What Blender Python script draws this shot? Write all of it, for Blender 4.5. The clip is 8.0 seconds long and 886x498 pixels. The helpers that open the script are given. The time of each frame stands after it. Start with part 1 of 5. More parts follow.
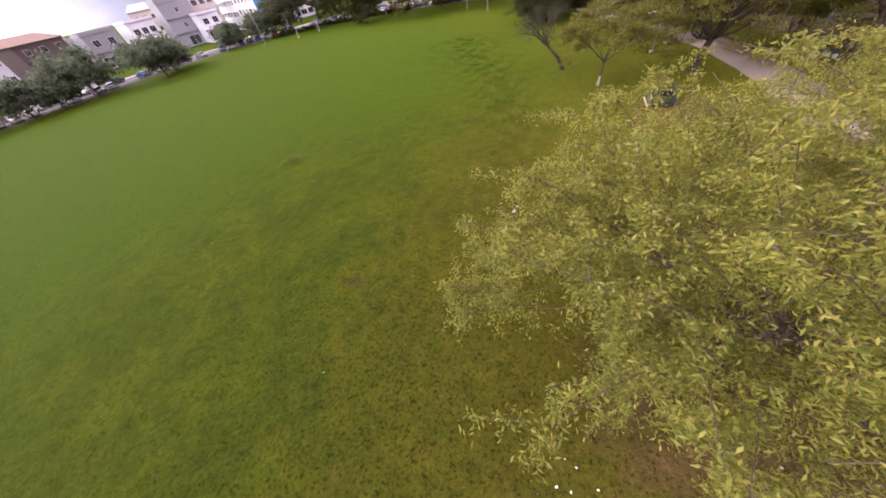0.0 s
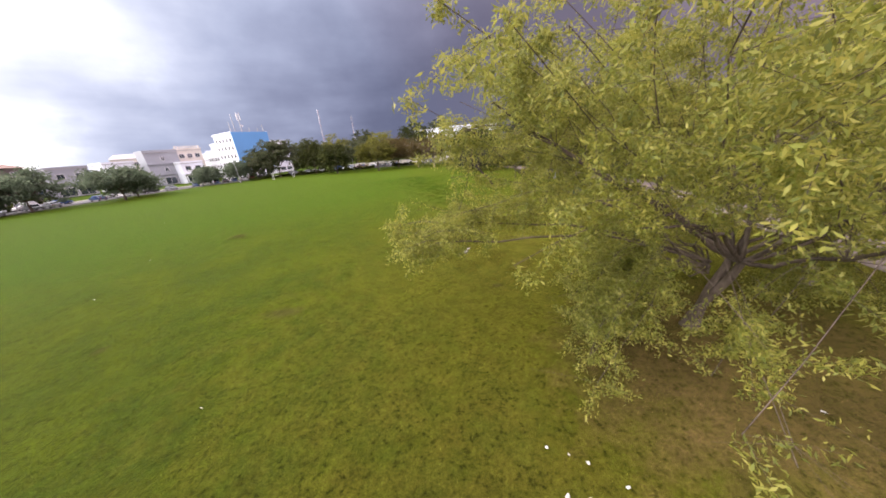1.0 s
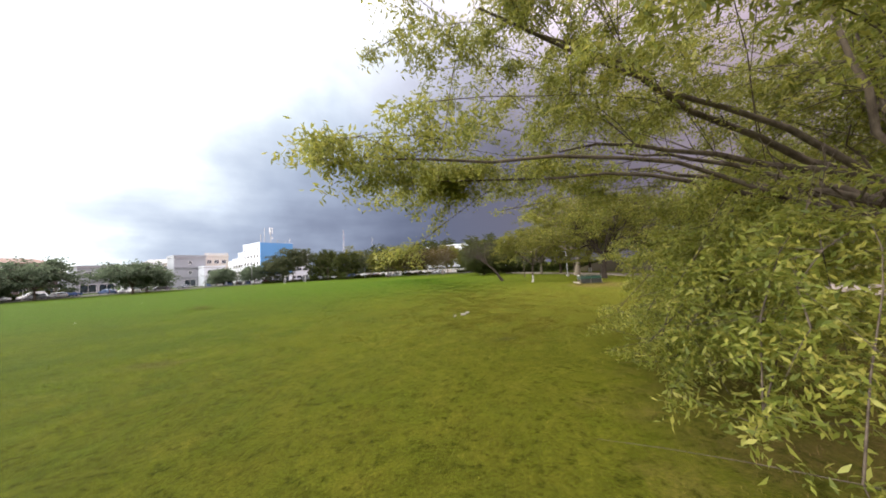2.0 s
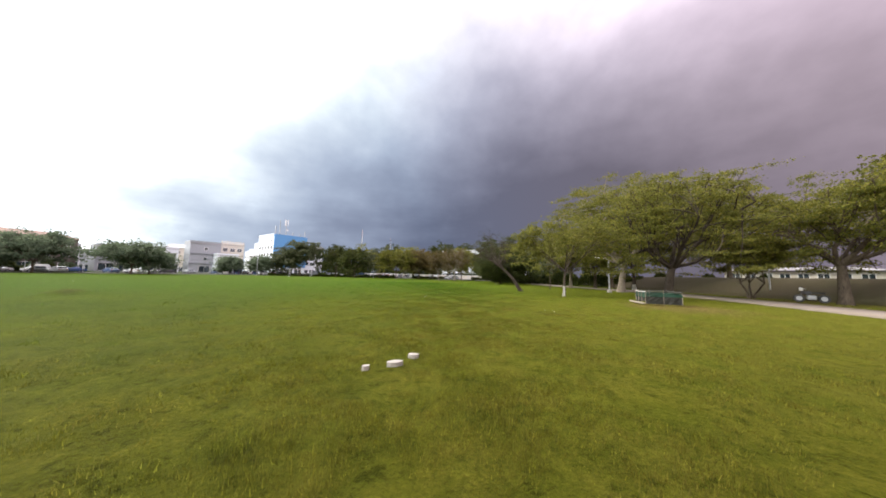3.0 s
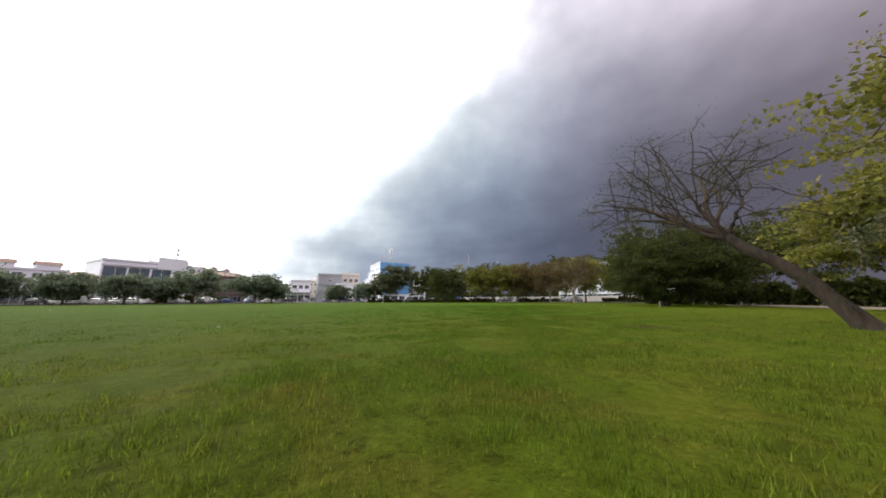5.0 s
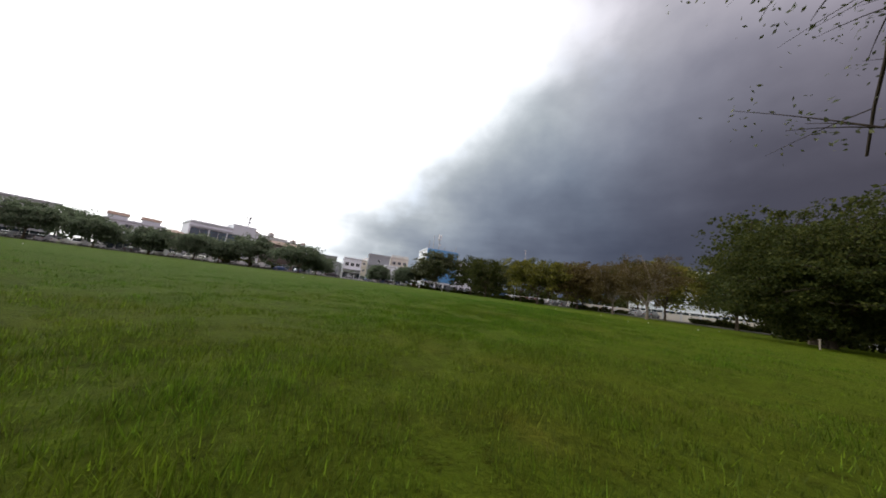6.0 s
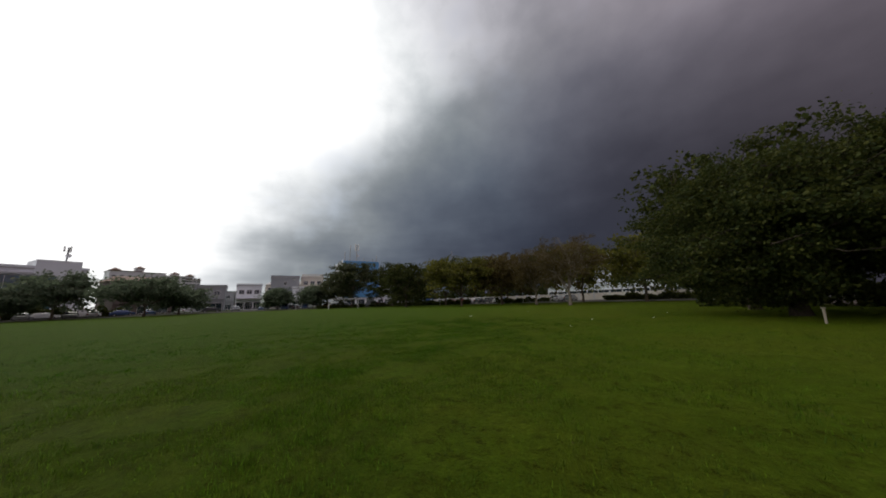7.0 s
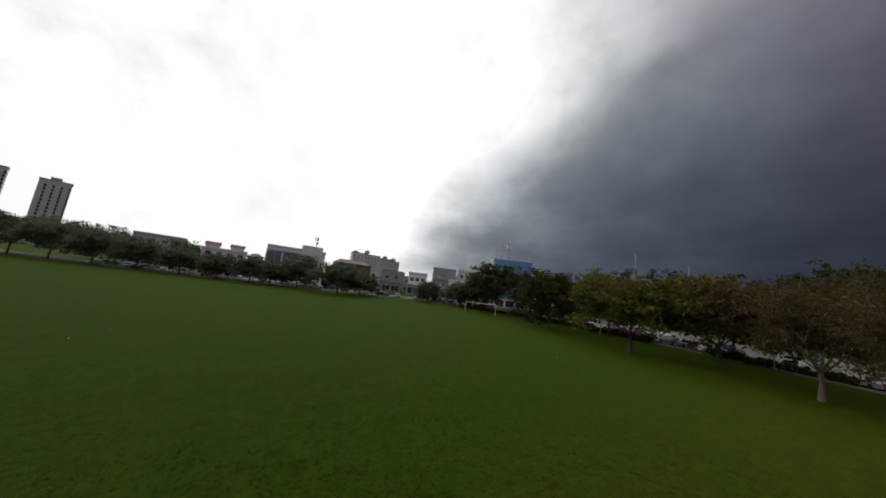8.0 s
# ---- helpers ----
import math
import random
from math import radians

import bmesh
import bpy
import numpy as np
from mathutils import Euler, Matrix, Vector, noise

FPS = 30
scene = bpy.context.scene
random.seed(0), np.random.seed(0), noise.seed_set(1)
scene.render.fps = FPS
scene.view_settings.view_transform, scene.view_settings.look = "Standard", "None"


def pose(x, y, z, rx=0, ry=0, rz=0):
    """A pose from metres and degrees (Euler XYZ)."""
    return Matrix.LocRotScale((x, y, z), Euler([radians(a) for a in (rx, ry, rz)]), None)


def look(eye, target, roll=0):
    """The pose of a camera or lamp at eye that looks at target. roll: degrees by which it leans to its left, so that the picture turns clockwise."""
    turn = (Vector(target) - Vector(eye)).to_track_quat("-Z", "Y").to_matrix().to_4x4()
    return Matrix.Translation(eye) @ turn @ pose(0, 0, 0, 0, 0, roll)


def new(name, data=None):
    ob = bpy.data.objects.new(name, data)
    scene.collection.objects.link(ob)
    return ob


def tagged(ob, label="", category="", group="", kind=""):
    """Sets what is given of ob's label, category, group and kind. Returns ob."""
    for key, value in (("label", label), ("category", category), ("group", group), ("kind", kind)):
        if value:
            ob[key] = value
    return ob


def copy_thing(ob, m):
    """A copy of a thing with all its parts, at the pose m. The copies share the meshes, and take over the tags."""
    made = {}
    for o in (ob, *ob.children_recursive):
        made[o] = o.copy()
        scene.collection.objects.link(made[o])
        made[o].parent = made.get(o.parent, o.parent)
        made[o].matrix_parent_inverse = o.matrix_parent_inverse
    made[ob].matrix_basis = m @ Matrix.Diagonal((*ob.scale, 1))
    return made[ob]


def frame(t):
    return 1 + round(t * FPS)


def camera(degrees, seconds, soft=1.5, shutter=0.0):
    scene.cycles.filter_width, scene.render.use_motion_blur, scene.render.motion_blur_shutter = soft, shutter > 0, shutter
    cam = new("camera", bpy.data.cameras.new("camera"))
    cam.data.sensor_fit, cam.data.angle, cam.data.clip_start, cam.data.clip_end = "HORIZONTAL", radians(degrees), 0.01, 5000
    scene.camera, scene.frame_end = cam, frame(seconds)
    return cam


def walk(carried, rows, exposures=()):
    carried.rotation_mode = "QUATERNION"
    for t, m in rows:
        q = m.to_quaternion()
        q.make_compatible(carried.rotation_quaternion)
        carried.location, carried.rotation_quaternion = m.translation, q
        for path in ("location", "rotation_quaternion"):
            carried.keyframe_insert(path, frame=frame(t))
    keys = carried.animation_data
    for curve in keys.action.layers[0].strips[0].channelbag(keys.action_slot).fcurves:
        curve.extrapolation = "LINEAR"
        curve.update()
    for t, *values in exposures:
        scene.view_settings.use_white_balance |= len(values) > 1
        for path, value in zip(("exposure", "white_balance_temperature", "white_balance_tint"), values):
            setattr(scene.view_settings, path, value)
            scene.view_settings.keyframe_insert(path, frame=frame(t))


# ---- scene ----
# ---------------------------------------------------------------- camera
cam = camera(117.0, 8.0, soft=1.8)
# seconds, eye x y z, heading to the left of +y, pitch up, lean to the left
PATH = [
    (0, -2.39, -7.68, 11.52, 12.9, -47.2, -12.6),
    (0.2, -2.75, -8.41, 10.73, 7.6, -42.0, -11.4),
    (0.5, -2.57, -9.70, 9.91, 1.5, -32.3, -8.0),
    (0.8, -2.61, -10.26, 7.92, -2.0, -24.8, -6.8),
    (1, -2.66, -10.35, 6.41, -2.8, -20.9, -5.2),
    (1.2, -2.66, -10.25, 4.78, -3.0, -11.7, -5.2),
    (1.5, -2.65, -9.57, 2.90, -3.1, 2.4, -5.3),
    (1.8, -2.16, -8.46, 2.23, -2.6, 3.8, -4.7),
    (2, -1.77, -7.37, 2.19, -2.4, 4.0, -3.2),
    (3.3, 0.68, 3.96, 1.30, 2.2, 5.8, 1.8),
    (3.5, 0.65, 5.87, 1.40, -0.8, 6.1, 0.9),
    (4, 0.60, 10.10, 1.07, -6.5, 9.1, -2.6),
    (4.5, 1.16, 15.17, 0.96, 12.9, 9.4, -3.8),
    (4.7, 1.41, 17.13, 0.78, 19.6, 10.0, -3.0),
    (5.8, 1.79, 27.79, 0.60, 35.6, 9.3, 6.8),
    (6, 1.97, 29.64, 0.58, 38.1, 8.4, 7.2),
    (6.5, 2.90, 33.55, 0.46, 38.1, 9.3, 3.1),
    (7, 0.67, 39.22, 1.18, 23.3, 10.7, -2.0),
    (7.5, -0.88, 44.91, 3.09, 25.0, 10.4, -4.0),
    (7.8, -1.46, 48.49, 4.40, 45.4, 9.7, 2.1),
    (8, -1.33, 50.53, 5.06, 57.8, 8.1, 6.9),
]


def eye_pose(x, y, z, yaw, pitch, lean):
    return pose(x, y, z) @ pose(0, 0, 0, 0, 0, yaw) @ pose(0, 0, 0, 90 + pitch, 0, 0) @ pose(0, 0, 0, 0, 0, lean)


EXPOSURES = [(0.0, 0.08, 6500, 36), (0.5, 0.16, 6500, 31), (1.0, 0.24, 6500, 22), (2.0, 0.22, 6500, 11), (3.5, 0.02, 6500, 10), (4.1, -0.13, 6500, 10), (4.7, -0.25, 6500, 10), (5.8, -0.85, 6500, 10), (6.5, -1.35, 6500, 10), (7.2, -2.0, 6500, 9), (8.0, -2.1, 6500, 9)]
walk(cam, [(row[0], eye_pose(*row[1:])) for row in PATH], EXPOSURES)

# ---------------------------------------------------------------- world and sun
SUN_AZ, SUN_EL = -78.0, 38.0
BANK_AZ = radians(20.0)


def make_world():
    w = bpy.data.worlds.new("sky")
    scene.world = w
    w.use_nodes = True
    nt = w.node_tree
    nt.nodes.clear()
    N, L = nt.nodes.new, nt.links.new
    out, bg = N("ShaderNodeOutputWorld"), N("ShaderNodeBackground")
    sky = N("ShaderNodeTexSky")
    sky.sky_type, sky.sun_disc = "NISHITA", False
    sky.sun_elevation, sky.sun_rotation = radians(SUN_EL), radians(SUN_AZ)
    co = N("ShaderNodeTexCoord")
    sep = N("ShaderNodeSeparateXYZ")
    L(co.outputs["Generated"], sep.inputs[0])

    def math_node(op, a, b):
        m = N("ShaderNodeMath")
        m.operation = op
        for k, v in enumerate((a, b)):
            if isinstance(v, (int, float)):
                m.inputs[k].default_value = v
            else:
                L(v, m.inputs[k])
        return m.outputs[0]

    def noise_node(scale, detail, rough):
        n = N("ShaderNodeTexNoise")
        n.inputs["Scale"].default_value, n.inputs["Detail"].default_value, n.inputs["Roughness"].default_value = scale, detail, rough
        mp = N("ShaderNodeMapping")
        mp.inputs["Scale"].default_value = (1, 1, 1.25)
        L(co.outputs["Generated"], mp.inputs["Vector"])
        L(mp.outputs[0], n.inputs["Vector"])
        return n.outputs[0]

    big, fine = noise_node(1.6, 4, 0.5), noise_node(5.5, 6, 0.55)
    # layered bars low in the sky: noise drawn out sideways
    bars = N("ShaderNodeTexNoise")
    bars.inputs["Scale"].default_value, bars.inputs["Detail"].default_value = 2.2, 4
    flat_map = N("ShaderNodeMapping")
    flat_map.inputs["Scale"].default_value = (1, 1, 4.5)
    L(co.outputs["Generated"], flat_map.inputs["Vector"])
    L(flat_map.outputs[0], bars.inputs["Vector"])
    # the storm bank stands ahead and low: brightness in stops, rising with the angle from its heart
    flat_len = math_node("SQRT", math_node("ADD", math_node("ADD", math_node("MULTIPLY", sep.outputs[0], sep.outputs[0]), math_node("MULTIPLY", sep.outputs[1], sep.outputs[1])), 1e-5), 0.0)
    along = math_node("ADD", math_node("MULTIPLY", sep.outputs[0], math.sin(BANK_AZ)), math_node("MULTIPLY", sep.outputs[1], math.cos(BANK_AZ)))
    turn = math_node("ARCCOSINE", math_node("MINIMUM", math_node("MAXIMUM", math_node("DIVIDE", along, flat_len), -1.0), 1.0), 0.0)

    def by_height(stops_at):
        r = N("ShaderNodeValToRGB")
        L(sep.outputs[2], r.inputs[0])
        e = r.color_ramp.elements
        e[0].position, e[0].color = stops_at[0][0], (stops_at[0][1],) * 3 + (1,)
        e[1].position, e[1].color = stops_at[-1][0], (stops_at[-1][1],) * 3 + (1,)
        for p, v in stops_at[1:-1]:
            k = e.new(p)
            k.color = (v, v, v, 1)
        return r.outputs[0]

    # half width of the bank in radians, and how fast it brightens outside, at each height
    wide = by_height([(0.0, 1.2), (0.14, 1.17), (0.33, 1.04), (0.44, 0.89), (0.62, 0.64), (0.73, 0.25), (1.0, 0.0)])
    slope = by_height([(0.0, 0.44), (0.44, 0.475), (0.6, 0.44), (0.72, 0.21), (1.0, 0.07)])
    turn = math_node("SUBTRACT", math_node("SQRT", math_node("ADD", math_node("MULTIPLY", turn, turn), 0.12), 0.0), 0.1)
    stops = math_node("MULTIPLY", math_node("SUBTRACT", turn, wide), math_node("MULTIPLY", slope, 10.0))
    stops = math_node("ADD", math_node("MAXIMUM", stops, 0.0), math_node("MULTIPLY", math_node("MINIMUM", stops, 0.0), by_height([(0.0, 0.8), (0.4, 0.8), (0.66, 0.55), (1.0, 0.5)])))
    stops = math_node("ADD", stops, math_node("MULTIPLY", math_node("SUBTRACT", big, 0.5), 2.3))
    stops = math_node("ADD", stops, math_node("MULTIPLY", math_node("SUBTRACT", fine, 0.5), 1.0))
    low = N("ShaderNodeMapRange")
    low.inputs[1].default_value, low.inputs[2].default_value, low.inputs[3].default_value, low.inputs[4].default_value = 0.12, 0.42, 2.0, 0.1
    L(sep.outputs[2], low.inputs[0])
    stops = math_node("ADD", stops, math_node("MULTIPLY", math_node("SUBTRACT", bars.outputs[0], 0.5), low.outputs[0]))
    # the rim is crisper than the heart
    rim = math_node("MULTIPLY", stops, -0.3)
    crisp = N("ShaderNodeMapRange")
    crisp.interpolation_type = "SMOOTHSTEP"
    crisp.inputs[1].default_value, crisp.inputs[2].default_value, crisp.inputs[3].default_value, crisp.inputs[4].default_value = -0.1, 1.4, -0.05, 0.55
    L(stops, crisp.inputs[0])
    bright = math_node("POWER", 2.0, math_node("MAXIMUM", math_node("ADD", stops, crisp.outputs[0]), -2.75))
    # the deck is brightest round the veiled sun and dull on the far side
    toward = N("ShaderNodeVectorMath")
    toward.operation = "DOT_PRODUCT"
    toward.inputs[1].default_value = (math.sin(radians(SUN_AZ)) * math.cos(radians(SUN_EL)), math.cos(radians(SUN_AZ)) * math.cos(radians(SUN_EL)), math.sin(radians(SUN_EL)))
    L(co.outputs["Generated"], toward.inputs[0])
    glow = N("ShaderNodeMapRange")
    glow.interpolation_type = "SMOOTHSTEP"
    glow.inputs[1].default_value, glow.inputs[2].default_value, glow.inputs[3].default_value, glow.inputs[4].default_value = -0.35, 0.85, 1.45, 4.4
    L(toward.outputs["Value"], glow.inputs[0])
    bright = math_node("MINIMUM", bright, glow.outputs[0])
    # slate blue in the heart, white in the light, a purple cast on the far flank
    ramp = N("ShaderNodeValToRGB")
    L(math_node("ADD", math_node("MULTIPLY", stops, 0.2), 0.6), ramp.inputs[0])
    el = ramp.color_ramp.elements
    el[0].position, el[0].color = 0.05, (0.8, 0.95, 1.46, 1)
    el[1].position, el[1].color = 0.9, (1, 1, 1, 1)
    for p, c in ((0.4, (0.83, 0.98, 1.26, 1)), (0.58, (0.9, 1.0, 1.1, 1))):
        e = el.new(p)
        e.color = c
    flank = N("ShaderNodeMapRange")
    flank.inputs[1].default_value, flank.inputs[2].default_value, flank.inputs[3].default_value, flank.inputs[4].default_value = 0.0, 1.0, 0.0, 1.0
    L(math_node("ADD", sep.outputs[0], math_node("MULTIPLY", sep.outputs[2], 0.5)), flank.inputs[0])
    hue = N("ShaderNodeMixRGB")
    L(flank.outputs[0], hue.inputs[0])
    L(ramp.outputs[0], hue.inputs[1])
    hue.inputs[2].default_value = (1.15, 0.93, 1.1, 1)
    deck = N("ShaderNodeMixRGB")
    deck.blend_type = "MULTIPLY"
    deck.inputs[0].default_value = 1
    L(hue.outputs[0], deck.inputs[1])
    L(bright, deck.inputs[2])
    # thin breaks in the bright deck let some blue through
    gaps = N("ShaderNodeMapRange")
    gaps.inputs[1].default_value, gaps.inputs[2].default_value = 0.55, 0.75
    L(fine, gaps.inputs[0])
    clear_air = N("ShaderNodeMapRange")
    clear_air.inputs[1].default_value, clear_air.inputs[2].default_value = 0.2, -0.3
    L(rim, clear_air.inputs[0])
    sky_dim = N("ShaderNodeMixRGB")
    sky_dim.blend_type = "MULTIPLY"
    sky_dim.inputs[0].default_value = 1
    sky_dim.inputs[2].default_value = (0.32, 0.32, 0.32, 1)
    L(sky.outputs[0], sky_dim.inputs[1])
    mix = N("ShaderNodeMixRGB")
    L(math_node("MULTIPLY", math_node("MULTIPLY", gaps.outputs[0], clear_air.outputs[0]), 0.3), mix.inputs[0])
    L(deck.outputs[0], mix.inputs[1])
    L(sky_dim.outputs[0], mix.inputs[2])
    L(mix.outputs[0], bg.inputs[0])
    bg.inputs[1].default_value = 1.0
    L(bg.outputs[0], out.inputs[0])


make_world()
sun_data = bpy.data.lights.new("sun", "SUN")
sun_data.energy, sun_data.angle, sun_data.color = 2.3, radians(3.0), (1.0, 0.93, 0.8)
sun = new("sun", sun_data)
_az, _el = radians(SUN_AZ), radians(SUN_EL)
SUN_FROM = Vector((math.sin(_az) * math.cos(_el), math.cos(_az) * math.cos(_el), math.sin(_el)))
sun.matrix_world = look(SUN_FROM * 200, (0, 0, 0))


# ---------------------------------------------------------------- materials
def material(name):
    m = bpy.data.materials.new(name)
    m.use_nodes = True
    nt = m.node_tree
    return m, nt, nt.nodes["Principled BSDF"], nt.nodes.new, nt.links.new


def coords(nt, kind="Object", scale=(1, 1, 1)):
    c, mp = nt.nodes.new("ShaderNodeTexCoord"), nt.nodes.new("ShaderNodeMapping")
    mp.inputs["Scale"].default_value = scale
    nt.links.new(c.outputs[kind], mp.inputs["Vector"])
    return mp.outputs[0]


def world_coords(nt):
    return nt.nodes.new("ShaderNodeNewGeometry").outputs["Position"]


def noise_tex(nt, vector, scale, detail=4, rough=0.55):
    n = nt.nodes.new("ShaderNodeTexNoise")
    n.inputs["Scale"].default_value, n.inputs["Detail"].default_value, n.inputs["Roughness"].default_value = scale, detail, rough
    nt.links.new(vector, n.inputs["Vector"])
    return n.outputs[0]


def ramp_of(nt, fac, stops):
    r = nt.nodes.new("ShaderNodeValToRGB")
    nt.links.new(fac, r.inputs[0])
    e = r.color_ramp.elements
    e[0].position, e[0].color = stops[0][0], (*stops[0][1], 1)
    e[1].position, e[1].color = stops[-1][0], (*stops[-1][1], 1)
    for p, c in stops[1:-1]:
        k = e.new(p)
        k.color = (*c, 1)
    return r.outputs[0]


def mix_col(nt, fac, a, b, blend="MIX"):
    m = nt.nodes.new("ShaderNodeMixRGB")
    m.blend_type = blend
    for k, v in enumerate((fac, a, b)):
        if isinstance(v, (int, float)):
            m.inputs[k].default_value = v
        elif isinstance(v, tuple):
            m.inputs[k].default_value = (*v, 1)
        else:
            nt.links.new(v, m.inputs[k])
    return m.outputs[0]


def bumped(nt, bsdf, height, strength, distance):
    b = nt.nodes.new("ShaderNodeBump")
    b.inputs["Strength"].default_value, b.inputs["Distance"].default_value = strength, distance
    nt.links.new(height, b.inputs["Height"])
    nt.links.new(b.outputs[0], bsdf.inputs["Normal"])


def worn(name, colour, rough=0.6, metal=0.0, scale=3.0, vary=0.25, bump=0.15, grime=(0.16, 0.15, 0.13), random=0.0):
    """Paint, plaster, concrete, metal: two scales of variation, grime and fine relief."""
    m, nt, b, N, L = material(name)
    pos = world_coords(nt)
    large, small = noise_tex(nt, pos, scale * 0.12, 5), noise_tex(nt, pos, scale * 6, 4)
    c = mix_col(nt, ramp_of(nt, large, [(0.35, (0, 0, 0)), (0.75, (vary, vary, vary))]), colour, grime)
    c = mix_col(nt, ramp_of(nt, small, [(0.4, (0, 0, 0)), (0.8, (vary * 0.6,) * 3)]), c, tuple(v * 0.6 for v in colour))
    if random:
        info = N("ShaderNodeObjectInfo")
        c = mix_col(nt, ramp_of(nt, info.outputs["Random"], [(0.0, (0, 0, 0)), (1.0, (random,) * 3)]), c, tuple(v * 0.55 for v in colour))
    L(c, b.inputs["Base Color"])
    b.inputs["Roughness"].default_value, b.inputs["Metallic"].default_value = rough, metal
    if bump:
        bumped(nt, b, small, bump, 0.02)
    return m


def leaf_material(name, dark, mid, light, translucent=0.35, rough=0.5, gloss=0.22):
    m, nt, b, N, L = material(name)
    geo = N("ShaderNodeNewGeometry")
    c = ramp_of(nt, geo.outputs["Random Per Island"], [(0.0, dark), (0.45, mid), (1.0, light)])
    patch = noise_tex(nt, geo.outputs["Position"], 0.9, 3)
    c = mix_col(nt, ramp_of(nt, patch, [(0.35, (0.0, 0.0, 0.0)), (0.7, (0.55, 0.55, 0.55))]), c, dark)
    L(c, b.inputs["Base Color"])
    b.inputs["Roughness"].default_value = rough
    b.inputs["Specular IOR Level"].default_value = gloss
    t = N("ShaderNodeBsdfTranslucent")
    L(mix_col(nt, 0.35, c, light), t.inputs["Color"])
    mix = N("ShaderNodeMixShader")
    mix.inputs[0].default_value = translucent
    L(b.outputs[0], mix.inputs[1])
    L(t.outputs[0], mix.inputs[2])
    L(mix.outputs[0], nt.nodes["Material Output"].inputs[0])
    return m


def bark_material(name, dark, light, paint=0.0):
    """Ridged bark; paint: height in metres to which the foot is limewashed."""
    m, nt, b, N, L = material(name)
    v = coords(nt, "Object", (1, 1, 0.25))
    n1, n2 = noise_tex(nt, v, 14, 6, 0.65), noise_tex(nt, v, 2.2, 3)
    c = ramp_of(nt, n1, [(0.3, dark), (0.7, light)])
    c = mix_col(nt, ramp_of(nt, n2, [(0.4, (0, 0, 0)), (0.7, (0.5, 0.5, 0.5))]), c, tuple(1.45 * a for a in light))
    if paint:
        sep = N("ShaderNodeSeparateXYZ")
        L(coords(nt), sep.inputs[0])
        edge = N("ShaderNodeMath")
        edge.operation = "ADD"
        L(sep.outputs[2], edge.inputs[0])
        wob = N("ShaderNodeMath")
        wob.operation = "MULTIPLY"
        wob.inputs[1].default_value = 0.5
        L(n1, wob.inputs[0])
        L(wob.outputs[0], edge.inputs[1])
        k = N("ShaderNodeMapRange")
        k.inputs[1].default_value, k.inputs[2].default_value = paint + 0.22, paint + 0.3
        k.inputs[3].default_value, k.inputs[4].default_value = 0.85, 0.0
        L(edge.outputs[0], k.inputs[0])
        c = mix_col(nt, k.outputs[0], c, ramp_of(nt, n1, [(0.38, (0.16, 0.145, 0.12)), (0.55, (0.46, 0.44, 0.39))]))
    L(c, b.inputs["Base Color"])
    b.inputs["Roughness"].default_value, b.inputs["Specular IOR Level"].default_value = 0.95, 0.08
    bumped(nt, b, n1, 0.7, 0.03)
    return m


